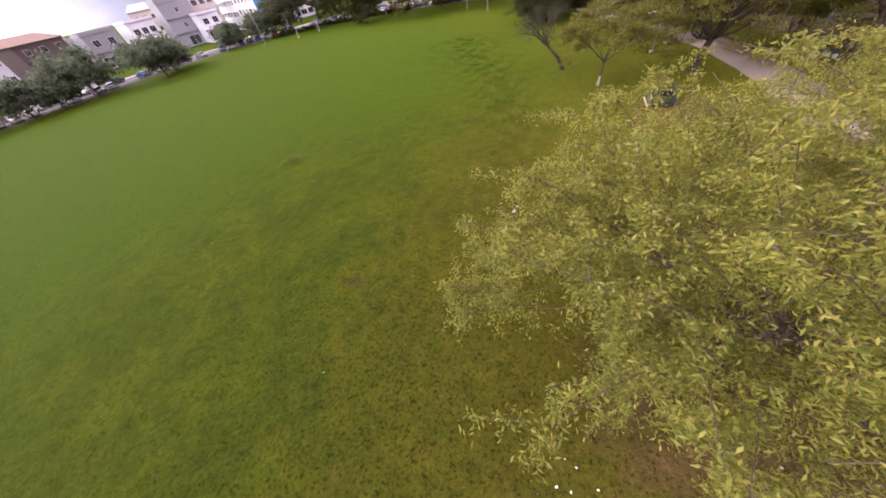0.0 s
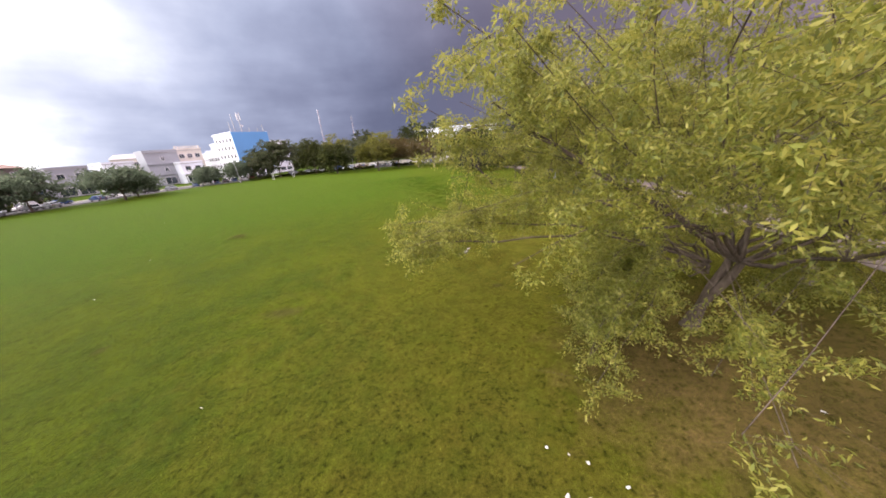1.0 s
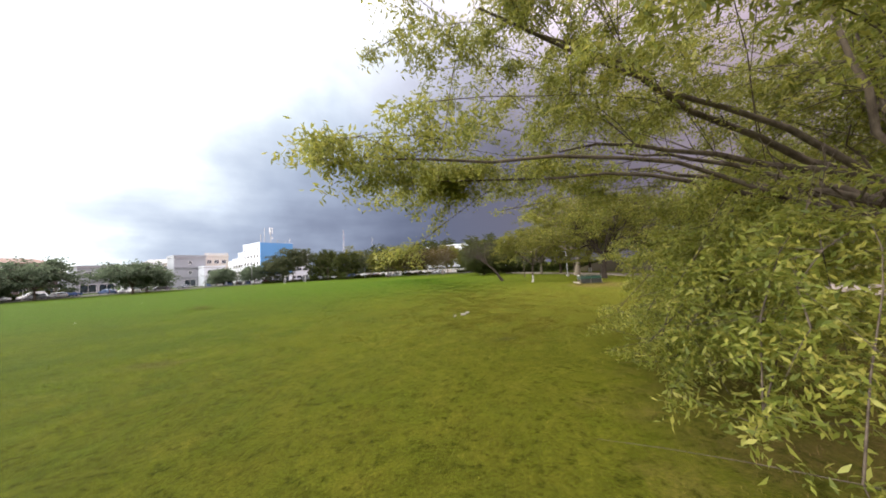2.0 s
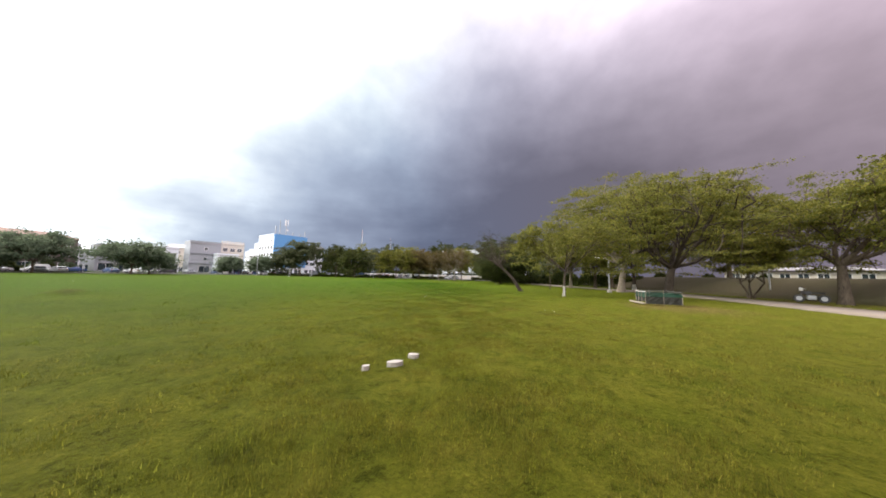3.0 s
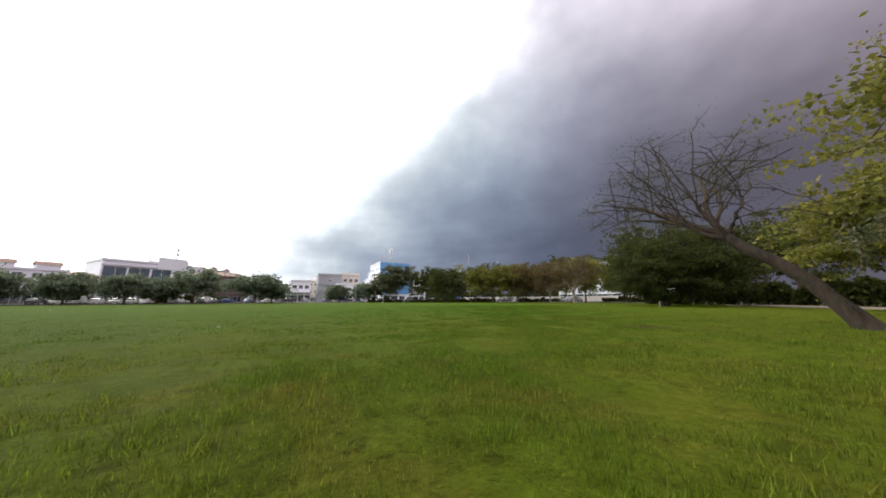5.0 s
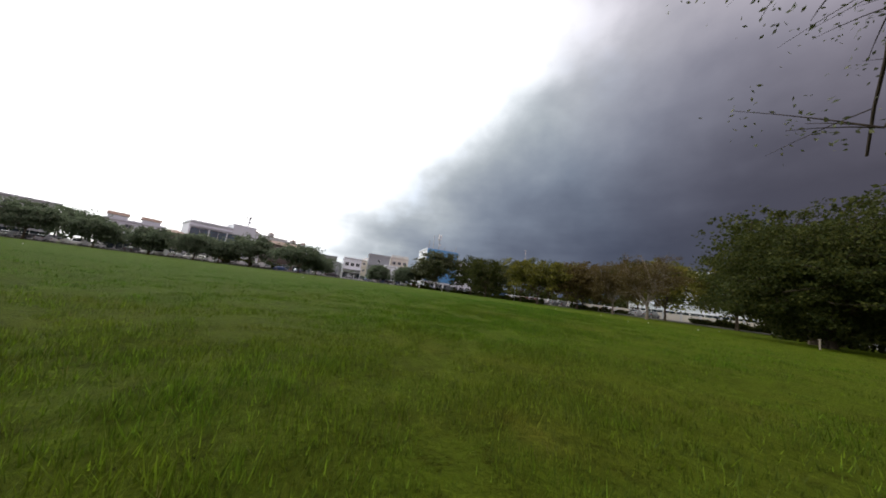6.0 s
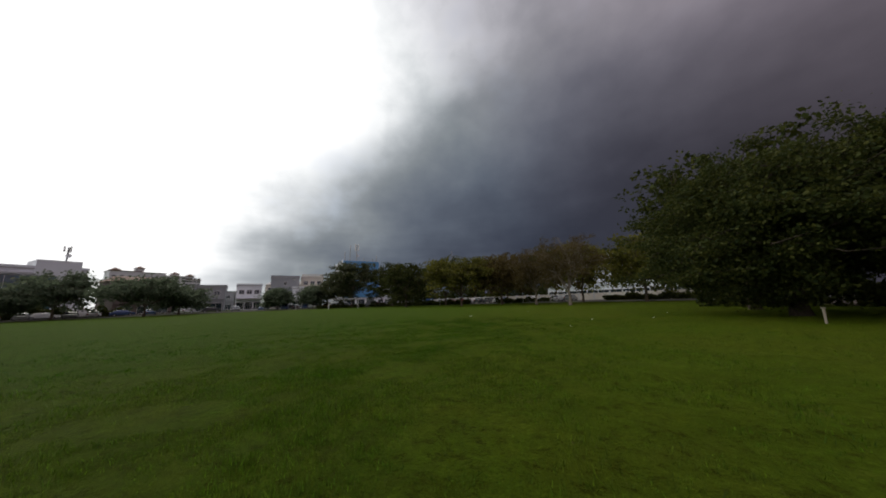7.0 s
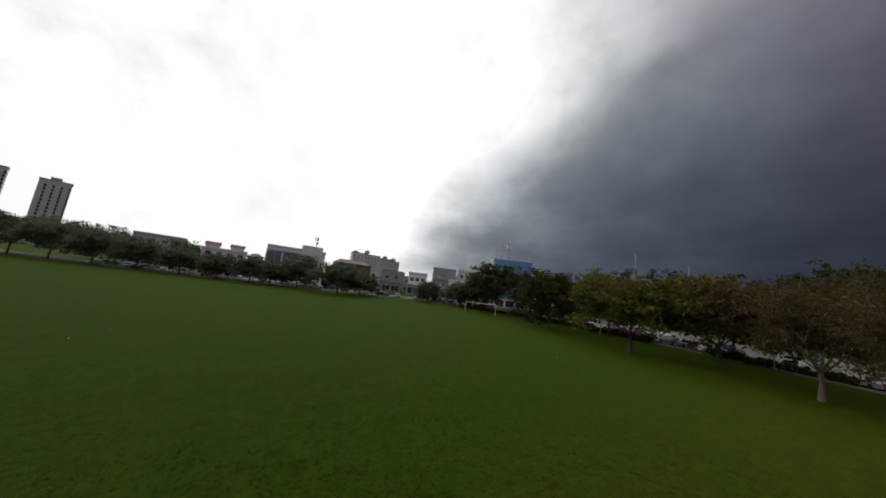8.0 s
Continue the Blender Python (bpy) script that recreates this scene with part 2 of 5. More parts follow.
def field_colour(nt):
    """The turf's own colour: green, with olive, dry and trodden patches."""
    N, L = nt.nodes.new, nt.links.new
    p = world_coords(nt)
    n_huge, n_big, n_mid = noise_tex(nt, p, 0.035, 4), noise_tex(nt, p, 0.24, 6, 0.65), noise_tex(nt, p, 1.1, 7, 0.7)
    c = ramp_of(nt, n_mid, [(0.3, (0.024, 0.058, 0.003)), (0.5, (0.037, 0.07, 0.004)), (0.72, (0.06, 0.082, 0.006))])
    c = mix_col(nt, ramp_of(nt, n_big, [(0.42, (0, 0, 0)), (0.7, (0.5, 0.5, 0.5))]), c, (0.07, 0.064, 0.009))
    c = mix_col(nt, ramp_of(nt, n_huge, [(0.45, (0, 0, 0)), (0.65, (0.5, 0.5, 0.5))]), c, (0.035, 0.082, 0.003))

    # lusher turf on the side away from the trees
    across = N("ShaderNodeSeparateXYZ")
    L(p, across.inputs[0])
    lush = N("ShaderNodeMapRange")
    lush.interpolation_type = "SMOOTHSTEP"
    lush.inputs[1].default_value, lush.inputs[2].default_value, lush.inputs[3].default_value, lush.inputs[4].default_value = 1.0, -13.0, 0.0, 0.72
    L(across.outputs[0], lush.inputs[0])
    c = mix_col(nt, lush.outputs[0], c, (0.018, 0.067, 0.003))

    def spot(x, y, r0, r1, stretch=1.0):
        """1 within r0 metres of a place, 0 beyond r1, with a ragged rim."""
        away = N("ShaderNodeVectorMath")
        away.operation = "SUBTRACT"
        away.inputs[1].default_value = (x, y, 0)
        L(p, away.inputs[0])
        sc = N("ShaderNodeVectorMath")
        sc.operation = "MULTIPLY"
        sc.inputs[1].default_value = (1, stretch, 0)
        L(away.outputs[0], sc.inputs[0])
        ln = N("ShaderNodeVectorMath")
        ln.operation = "LENGTH"
        L(sc.outputs[0], ln.inputs[0])
        ragged = N("ShaderNodeMath")
        ragged.operation = "MULTIPLY_ADD"
        ragged.inputs[1].default_value, ragged.inputs[2].default_value = (r1 - r0) * 2.2, -(r1 - r0) * 1.1
        L(n_mid, ragged.inputs[0])
        add = N("ShaderNodeMath")
        L(ln.outputs["Value"], add.inputs[0])
        L(ragged.outputs[0], add.inputs[1])
        k = N("ShaderNodeMapRange")
        k.inputs[1].default_value, k.inputs[2].default_value, k.inputs[3].default_value, k.inputs[4].default_value = r0, r1, 1.0, 0.0
        L(add.outputs[0], k.inputs[0])
        return k.outputs[0]

    def part_of(fac, share):
        k = N("ShaderNodeMath")
        k.operation = "MULTIPLY"
        k.inputs[1].default_value = share
        L(fac, k.inputs[0])
        return k.outputs[0]

    # sun-yellowed turf with dull worn patches where the field is most used
    c = mix_col(nt, part_of(spot(-9, -3, 12, 28, 0.8), 0.55), c, ramp_of(nt, n_big, [(0.4, (0.026, 0.029, 0.006)), (0.5, (0.042, 0.043, 0.005)), (0.6, (0.066, 0.069, 0.005))]))
    # drier, trodden turf on the side of the trees and the path, bare soil under the acacias
    c = mix_col(nt, part_of(spot(9, -4, 8, 22, 0.7), 0.85), c, (0.088, 0.078, 0.01))
    c = mix_col(nt, part_of(spot(26, 14, 8, 26, 0.5), 0.7), c, (0.11, 0.09, 0.016))
    for x, y, r0, r1, s in ((6.5, -5.0, 3.4, 6.4, 1.2), (13.0, 16.4, 1.6, 3.4, 1.0), (29, 23, 2, 5, 1.0)):
        c = mix_col(nt, part_of(spot(x, y, r0, r1, s), 0.8), c, (0.12, 0.07, 0.034))
    for x, y, r0, r1, s in ((-20.4, 15.4, 0.4, 1.1, 1.0), (-9.6, 0.7, 0.3, 1.0, 2.0), (0.3, 0.9, 0.12, 0.4, 1.6), (-16.1, -0.6, 0.1, 0.4, 1.0), (-5, 19, 0.3, 0.9, 2.5), (-3.4, 19.5, 0.2, 0.7, 1.6), (3.5, 29, 0.3, 1.2, 2.2), (4.3, 13.3, 0.05, 0.3, 1.5), (5.0, 12.8, 0.06, 0.35, 1.5), (5.8, 12.3, 0.05, 0.3, 1.5), (6.9, 11.6, 0.06, 0.35, 1.5)):
        c = mix_col(nt, part_of(spot(x, y, r0, r1, s), 0.75), c, (0.045, 0.034, 0.014))
    return c


def ground_material():
    m, nt, b, N, L = material("meadow")
    p = world_coords(nt)
    c = field_colour(nt)
    clump, fine = noise_tex(nt, p, 1.6, 9, 0.75), noise_tex(nt, p, 26, 6, 0.7)
    c = mix_col(nt, 1.0, c, ramp_of(nt, fine, [(0.3, (0.35, 0.35, 0.35)), (0.52, (0.7, 0.7, 0.7)), (0.75, (1.28, 1.28, 1.28))]), "MULTIPLY")
    c = mix_col(nt, 1.0, c, ramp_of(nt, clump, [(0.36, (0.68, 0.68, 0.68)), (0.5, (0.97, 0.97, 0.97)), (0.66, (1.15, 1.15, 1.15))]), "MULTIPLY")
    # small shadows between tussocks, painted into the turf as dark specks
    tuft_shade = noise_tex(nt, p, 7.5, 5, 0.6)
    c = mix_col(nt, 1.0, c, ramp_of(nt, tuft_shade, [(0.34, (0.3, 0.3, 0.3)), (0.45, (0.9, 0.9, 0.9)), (0.68, (1.25, 1.25, 1.25))]), "MULTIPLY")
    L(c, b.inputs["Base Color"])
    b.inputs["Roughness"].default_value = 0.95
    b.inputs["Specular IOR Level"].default_value = 0.05
    # the fuzz of tips that shows at a low angle
    b.inputs["Sheen Weight"].default_value, b.inputs["Sheen Roughness"].default_value = 0.21, 0.5
    b.inputs["Sheen Tint"].default_value = (0.38, 0.48, 0.015, 1)
    bumped(nt, b, mix_col(nt, 0.4, clump, fine), 0.9, 0.12)
    return m


def blade_material(name, gain, straw=0.0):
    """Blades take the turf's colour where they stand, each a little different."""
    m, nt, b, N, L = material(name)
    geo = N("ShaderNodeNewGeometry")
    c = field_colour(nt)
    c = mix_col(nt, 1.0, c, ramp_of(nt, geo.outputs["Random Per Island"], [(0.0, (0.4 * gain,) * 3), (0.6, (gain,) * 3), (0.9, (1.4 * gain,) * 3), (1.0, (2.4 * gain,) * 3)]), "MULTIPLY")
    if straw:
        c = mix_col(nt, straw, c, (0.2, 0.17, 0.06))
    L(c, b.inputs["Base Color"])
    b.inputs["Roughness"].default_value, b.inputs["Specular IOR Level"].default_value = 0.55, 0.12
    t = N("ShaderNodeBsdfTranslucent")
    L(c, t.inputs["Color"])
    mix = N("ShaderNodeMixShader")
    mix.inputs[0].default_value = 0.5
    L(b.outputs[0], mix.inputs[1])
    L(t.outputs[0], mix.inputs[2])
    L(mix.outputs[0], nt.nodes["Material Output"].inputs[0])
    return m


def glass_material(name, tint, rough=0.08):
    m, nt, b, N, L = material(name)
    n = noise_tex(nt, world_coords(nt), 0.8, 2)
    L(mix_col(nt, ramp_of(nt, n, [(0.3, (0, 0, 0)), (0.7, (1, 1, 1))]), tint, tuple(v * 0.5 for v in tint)), b.inputs["Base Color"])
    b.inputs["Roughness"].default_value, b.inputs["Metallic"].default_value = rough, 0.0
    b.inputs["Specular IOR Level"].default_value = 0.9
    return m


def car_paint():
    m, nt, b, N, L = material("car_paint")
    info = N("ShaderNodeObjectInfo")
    r = N("ShaderNodeValToRGB")
    r.color_ramp.interpolation = "CONSTANT"
    e = r.color_ramp.elements
    e[0].position, e[0].color = 0.0, (0.72, 0.72, 0.7, 1)
    e[1].position, e[1].color = 0.95, (0.16, 0.025, 0.025, 1)
    for pos, col in ((0.38, (0.4, 0.41, 0.42, 1)), (0.55, (0.02, 0.02, 0.025, 1)), (0.72, (0.12, 0.13, 0.14, 1)), (0.82, (0.03, 0.07, 0.18, 1))):
        k = e.new(pos)
        k.color = col
    L(info.outputs["Random"], r.inputs[0])
    dust = noise_tex(nt, world_coords(nt), 6, 4)
    L(mix_col(nt, ramp_of(nt, dust, [(0.5, (0, 0, 0)), (0.8, (0.18, 0.18, 0.18))]), r.outputs[0], (0.3, 0.27, 0.22)), b.inputs["Base Color"])
    b.inputs["Roughness"].default_value, b.inputs["Metallic"].default_value = 0.28, 0.1
    b.inputs["Coat Weight"].default_value = 0.6
    return m


M = dict(
    ground=ground_material(),
    blade=blade_material("grass_blade", 1.75),
    blade_dry=blade_material("grass_straw", 1.3, 0.6),
    blade_lush=blade_material("lush_blade", 1.8),
    hero_leaf=leaf_material("acacia_leaf", (0.08, 0.11, 0.018), (0.235, 0.262, 0.04), (0.45, 0.41, 0.09), 0.5, 0.45, 0.3),
    rain_leaf=leaf_material("rain_tree_leaf", (0.045, 0.06, 0.014), (0.13, 0.14, 0.025), (0.3, 0.27, 0.05), 0.45, 0.55, 0.1),
    dark_leaf=leaf_material("dark_leaf", (0.016, 0.026, 0.008), (0.04, 0.054, 0.012), (0.095, 0.1, 0.022), 0.3, 0.6, 0.08),
    grey_leaf=leaf_material("dull_leaf", (0.03, 0.045, 0.02), (0.065, 0.08, 0.032), (0.12, 0.125, 0.05), 0.3),
    yellow_leaf=leaf_material("yellowish_leaf", (0.042, 0.048, 0.01), (0.095, 0.105, 0.016), (0.19, 0.175, 0.032), 0.4, 0.6, 0.1),
    # distance haze put into the leaf colour: bluish and paled
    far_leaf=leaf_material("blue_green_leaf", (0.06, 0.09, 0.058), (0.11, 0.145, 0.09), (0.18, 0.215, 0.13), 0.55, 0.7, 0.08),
    brown_leaf=leaf_material("sparse_brown_leaf", (0.042, 0.034, 0.012), (0.084, 0.065, 0.02), (0.145, 0.108, 0.035), 0.35, 0.6, 0.1),
    bark=bark_material("bark", (0.035, 0.027, 0.02), (0.12, 0.095, 0.07)),
    bark_dark=bark_material("dark_bark", (0.018, 0.014, 0.011), (0.06, 0.048, 0.036)),
    bark_pale=bark_material("pale_bark", (0.09, 0.075, 0.055), (0.26, 0.22, 0.17)),
    bark_limed=bark_material("limewashed_bark", (0.028, 0.022, 0.017), (0.085, 0.066, 0.05), paint=0.75),
    asphalt=worn("asphalt", (0.055, 0.055, 0.057), 0.9, scale=4, bump=0.4),
    concrete=worn("concrete", (0.36, 0.33, 0.29), 0.85, scale=2.5, bump=0.3),
    paving=worn("worn_paving", (0.2, 0.16, 0.125), 0.9, scale=3, vary=0.4, bump=0.3),
    kerb=worn("kerb_concrete", (0.16, 0.155, 0.14), 0.85, scale=3, bump=0.3),
    soil=worn("bare_soil", (0.15, 0.095, 0.055), 0.95, scale=5, bump=0.6, vary=0.5, grime=(0.06, 0.04, 0.025)),
    bank=worn("bank_turf", (0.058, 0.05, 0.016), 0.95, scale=6, bump=0.7, vary=0.6, grime=(0.07, 0.05, 0.025)),
    white_wall=worn("white_plaster", (0.74, 0.78, 0.82), 0.75, scale=1.2, vary=0.18),
    cream_wall=worn("cream_plaster", (0.6, 0.56, 0.48), 0.8, scale=1.2, vary=0.2),
    grey_wall=worn("grey_plaster", (0.3, 0.32, 0.34), 0.8, scale=1.2, vary=0.25),
    pale_grey=worn("pale_grey_plaster", (0.5, 0.52, 0.54), 0.8, scale=1.2, vary=0.22),
    blue_wall=worn("blue_wall", (0.1, 0.29, 0.55), 0.6, scale=1.0, vary=0.15, grime=(0.05, 0.13, 0.25)),
    # far plaster, lightened and blued to stand in for haze in the air
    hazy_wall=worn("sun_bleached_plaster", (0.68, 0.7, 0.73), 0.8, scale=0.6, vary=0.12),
    pink_wall=worn("faded_pink_plaster", (0.42, 0.37, 0.36), 0.8, scale=0.8, vary=0.2),
    brown_wall=worn("dark_brick_wall", (0.13, 0.1, 0.09), 0.85, scale=2, vary=0.3),
    roof=worn("metal_roofing", (0.32, 0.31, 0.3), 0.55, scale=1.5, vary=0.3),
    brown_roof=worn("clay_roofing", (0.2, 0.12, 0.085), 0.8, scale=2, vary=0.35),
    glass=glass_material("window_glass", (0.03, 0.045, 0.055)),
    blue_glass=glass_material("curtain_glass", (0.03, 0.085, 0.115)),
    steel=worn("galvanised_steel", (0.4, 0.41, 0.42), 0.45, metal=0.7, scale=6, vary=0.25),
    white_metal=worn("white_painted_steel", (0.72, 0.72, 0.7), 0.45, scale=6, vary=0.2),
    dark_metal=worn("dark_metal", (0.03, 0.03, 0.032), 0.5, scale=8, vary=0.2),
    rubber=worn("rubber", (0.018, 0.018, 0.018), 0.85, scale=8, vary=0.2),
    car=car_paint(),
    lamp_glass=glass_material("lamp_glass", (0.6, 0.58, 0.5), 0.15),
    red_lens=glass_material("red_lens", (0.3, 0.02, 0.015), 0.2),
    green_net=worn("green_netting", (0.015, 0.09, 0.05), 0.8, scale=10, vary=0.35),
    dark_net=worn("dark_shade_net", (0.026, 0.03, 0.02), 0.9, scale=10, vary=0.4),
    timber=worn("weathered_timber", (0.33, 0.28, 0.21), 0.85, scale=8, vary=0.4),
    paper=worn("litter_paper", (0.75, 0.74, 0.7), 0.8, scale=20, vary=0.2),
    blue_plastic=worn("blue_plastic", (0.03, 0.09, 0.35), 0.4, scale=10, vary=0.2),
)


# ---------------------------------------------------------------- mesh helpers
def mesh_of(name, verts, faces):
    """A mesh from arrays of points and of faces with equally many corners."""
    verts, faces = np.asarray(verts, np.float32), np.asarray(faces, np.int32)
    me = bpy.data.meshes.new(name)
    k = faces.shape[1]
    me.vertices.add(len(verts))
    me.vertices.foreach_set("co", verts.ravel())
    me.loops.add(faces.size)
    me.loops.foreach_set("vertex_index", faces.ravel())
    me.polygons.add(len(faces))
    me.polygons.foreach_set("loop_start", np.arange(0, faces.size, k, dtype=np.int32))
    me.update(calc_edges=True)
    return me


def part(name, bm, mat, parent=None, label="", smooth=False):
    """Links a bmesh or a mesh as one object, under a thing or a part."""
    if isinstance(bm, bmesh.types.BMesh):
        bmesh.ops.recalc_face_normals(bm, faces=bm.faces)
        me = bpy.data.meshes.new(name)
        bm.to_mesh(me)
        bm.free()
    else:
        me = bm
    if not me.materials:
        me.materials.append(M[mat] if isinstance(mat, str) else mat)
    if smooth:
        me.polygons.foreach_set("use_smooth", np.ones(len(me.polygons), bool))
    ob = new(name, me)
    if parent is not None:
        ob.parent = parent
    return tagged(ob, label=label)


def thing(name, at=(0, 0, 0), rz=0.0, label="", category="", group="", kind=""):
    ob = new(name)
    ob.empty_display_size = 0.3
    ob.matrix_basis = pose(*at, 0, 0, rz)
    return tagged(ob, label, category, group, kind)


def box(bm, x0, y0, z0, x1, y1, z1, bevel=0.0):
    m = Matrix.Translation(((x0 + x1) / 2, (y0 + y1) / 2, (z0 + z1) / 2)) @ Matrix.Diagonal((abs(x1 - x0), abs(y1 - y0), abs(z1 - z0), 1))
    got = bmesh.ops.create_cube(bm, size=1, matrix=m)
    if bevel:
        edges = list({e for v in got["verts"] for e in v.link_edges})
        bmesh.ops.bevel(bm, geom=edges, offset=bevel, segments=1, affect="EDGES", profile=0.5)
    return bm


def boxes(*args, bevel=0.0):
    bm = bmesh.new()
    for a in args:
        box(bm, *a, bevel=bevel)
    return bm


def tube(points, radii, sides=7):
    """Points and quads of a tapered tube along a polyline."""
    pts, radii = np.asarray(points, float), np.asarray(radii, float)
    d = np.gradient(pts, axis=0)
    d /= np.linalg.norm(d, axis=1, keepdims=True) + 1e-9
    ref = np.where(np.abs(d[:, 2:3]) > 0.9, np.array([[1.0, 0, 0]]), np.array([[0, 0, 1.0]]))
    a = np.cross(d, ref)
    a /= np.linalg.norm(a, axis=1, keepdims=True) + 1e-9
    b = np.cross(d, a)
    ang = np.linspace(0, 2 * np.pi, sides, endpoint=False)
    ring = a[:, None] * np.cos(ang)[None, :, None] + b[:, None] * np.sin(ang)[None, :, None]
    v = (pts[:, None] + ring * radii[:, None, None]).reshape(-1, 3)
    n = len(pts)
    i, j = np.meshgrid(np.arange(n - 1), np.arange(sides), indexing="ij")
    i, j = i.ravel(), j.ravel()
    k = (j + 1) % sides
    f = np.stack([i * sides + j, i * sides + k, (i + 1) * sides + k, (i + 1) * sides + j], 1)
    return v, f


def joined(pieces):
    vs, fs, at = [], [], 0
    for v, f in pieces:
        vs.append(v)
        fs.append(f + at)
        at += len(v)
    return np.concatenate(vs), np.concatenate(fs)


def rod(bm, a, b, r, sides=8):
    a, b = Vector(a), Vector(b)
    d = b - a
    m = Matrix.Translation((a + b) / 2) @ d.to_track_quat("Z", "Y").to_matrix().to_4x4()
    bmesh.ops.create_cone(bm, cap_ends=True, segments=sides, radius1=r, radius2=r, depth=d.length, matrix=m)
    return bm


def rods(*args, sides=8):
    bm = bmesh.new()
    for a, b, r in args:
        rod(bm, a, b, r, sides)
    return bm


# ---------------------------------------------------------------- trees
def curve_between(a, b, bow, rng, n=6, wobble=0.0):
    t = np.linspace(0, 1, n)[:, None]
    mid = (np.asarray(a) + np.asarray(b)) / 2 + np.asarray(bow)
    p = (1 - t) ** 2 * a + 2 * t * (1 - t) * mid + t**2 * b
    if wobble:
        w = rng.normal(0, wobble, (n, 3))
        w[1:-1] = (w[:-2] + w[1:-1] + w[2:]) * 0.5
        w[0] = 0
        w[-1] = 0
        p = p + w
    return p


def leaf_quads(centres, size, slim, rng, droop=0.0, fold=0.25):
    """One bent, pointed quad for each leaf: base, two sides, tip."""
    n = len(centres)
    d = rng.normal(0, 1, (n, 3))
    d[:, 2] = d[:, 2] * 0.8 - droop
    d /= np.linalg.norm(d, axis=1, keepdims=True)
    s = np.cross(d, rng.normal(0, 1, (n, 3)))
    s /= np.linalg.norm(s, axis=1, keepdims=True) + 1e-9
    up = np.cross(s, d)
    ln = size * rng.uniform(0.65, 1.25, (n, 1))
    w = ln * slim
    c = np.asarray(centres)
    v = np.stack([c, c + d * ln * 0.5 + s * w + up * ln * fold * 0.4, c + d * ln, c + d * ln * 0.5 - s * w + up * ln * fold * 0.4], 1)
    f = np.arange(n * 4).reshape(-1, 4)
    return v.reshape(-1, 3), f


def off_lane(p, lane, at):
    """How far points lie from a line that is kept free of twigs."""
    p0, p1 = np.array(lane[0]) - at, np.array(lane[1]) - at
    p = np.atleast_2d(p)
    u = np.clip(((p - p0) @ (p1 - p0)) / ((p1 - p0) @ (p1 - p0)), 0, 1)
    return np.linalg.norm(p - p0 - u[:, None] * (p1 - p0), axis=1)


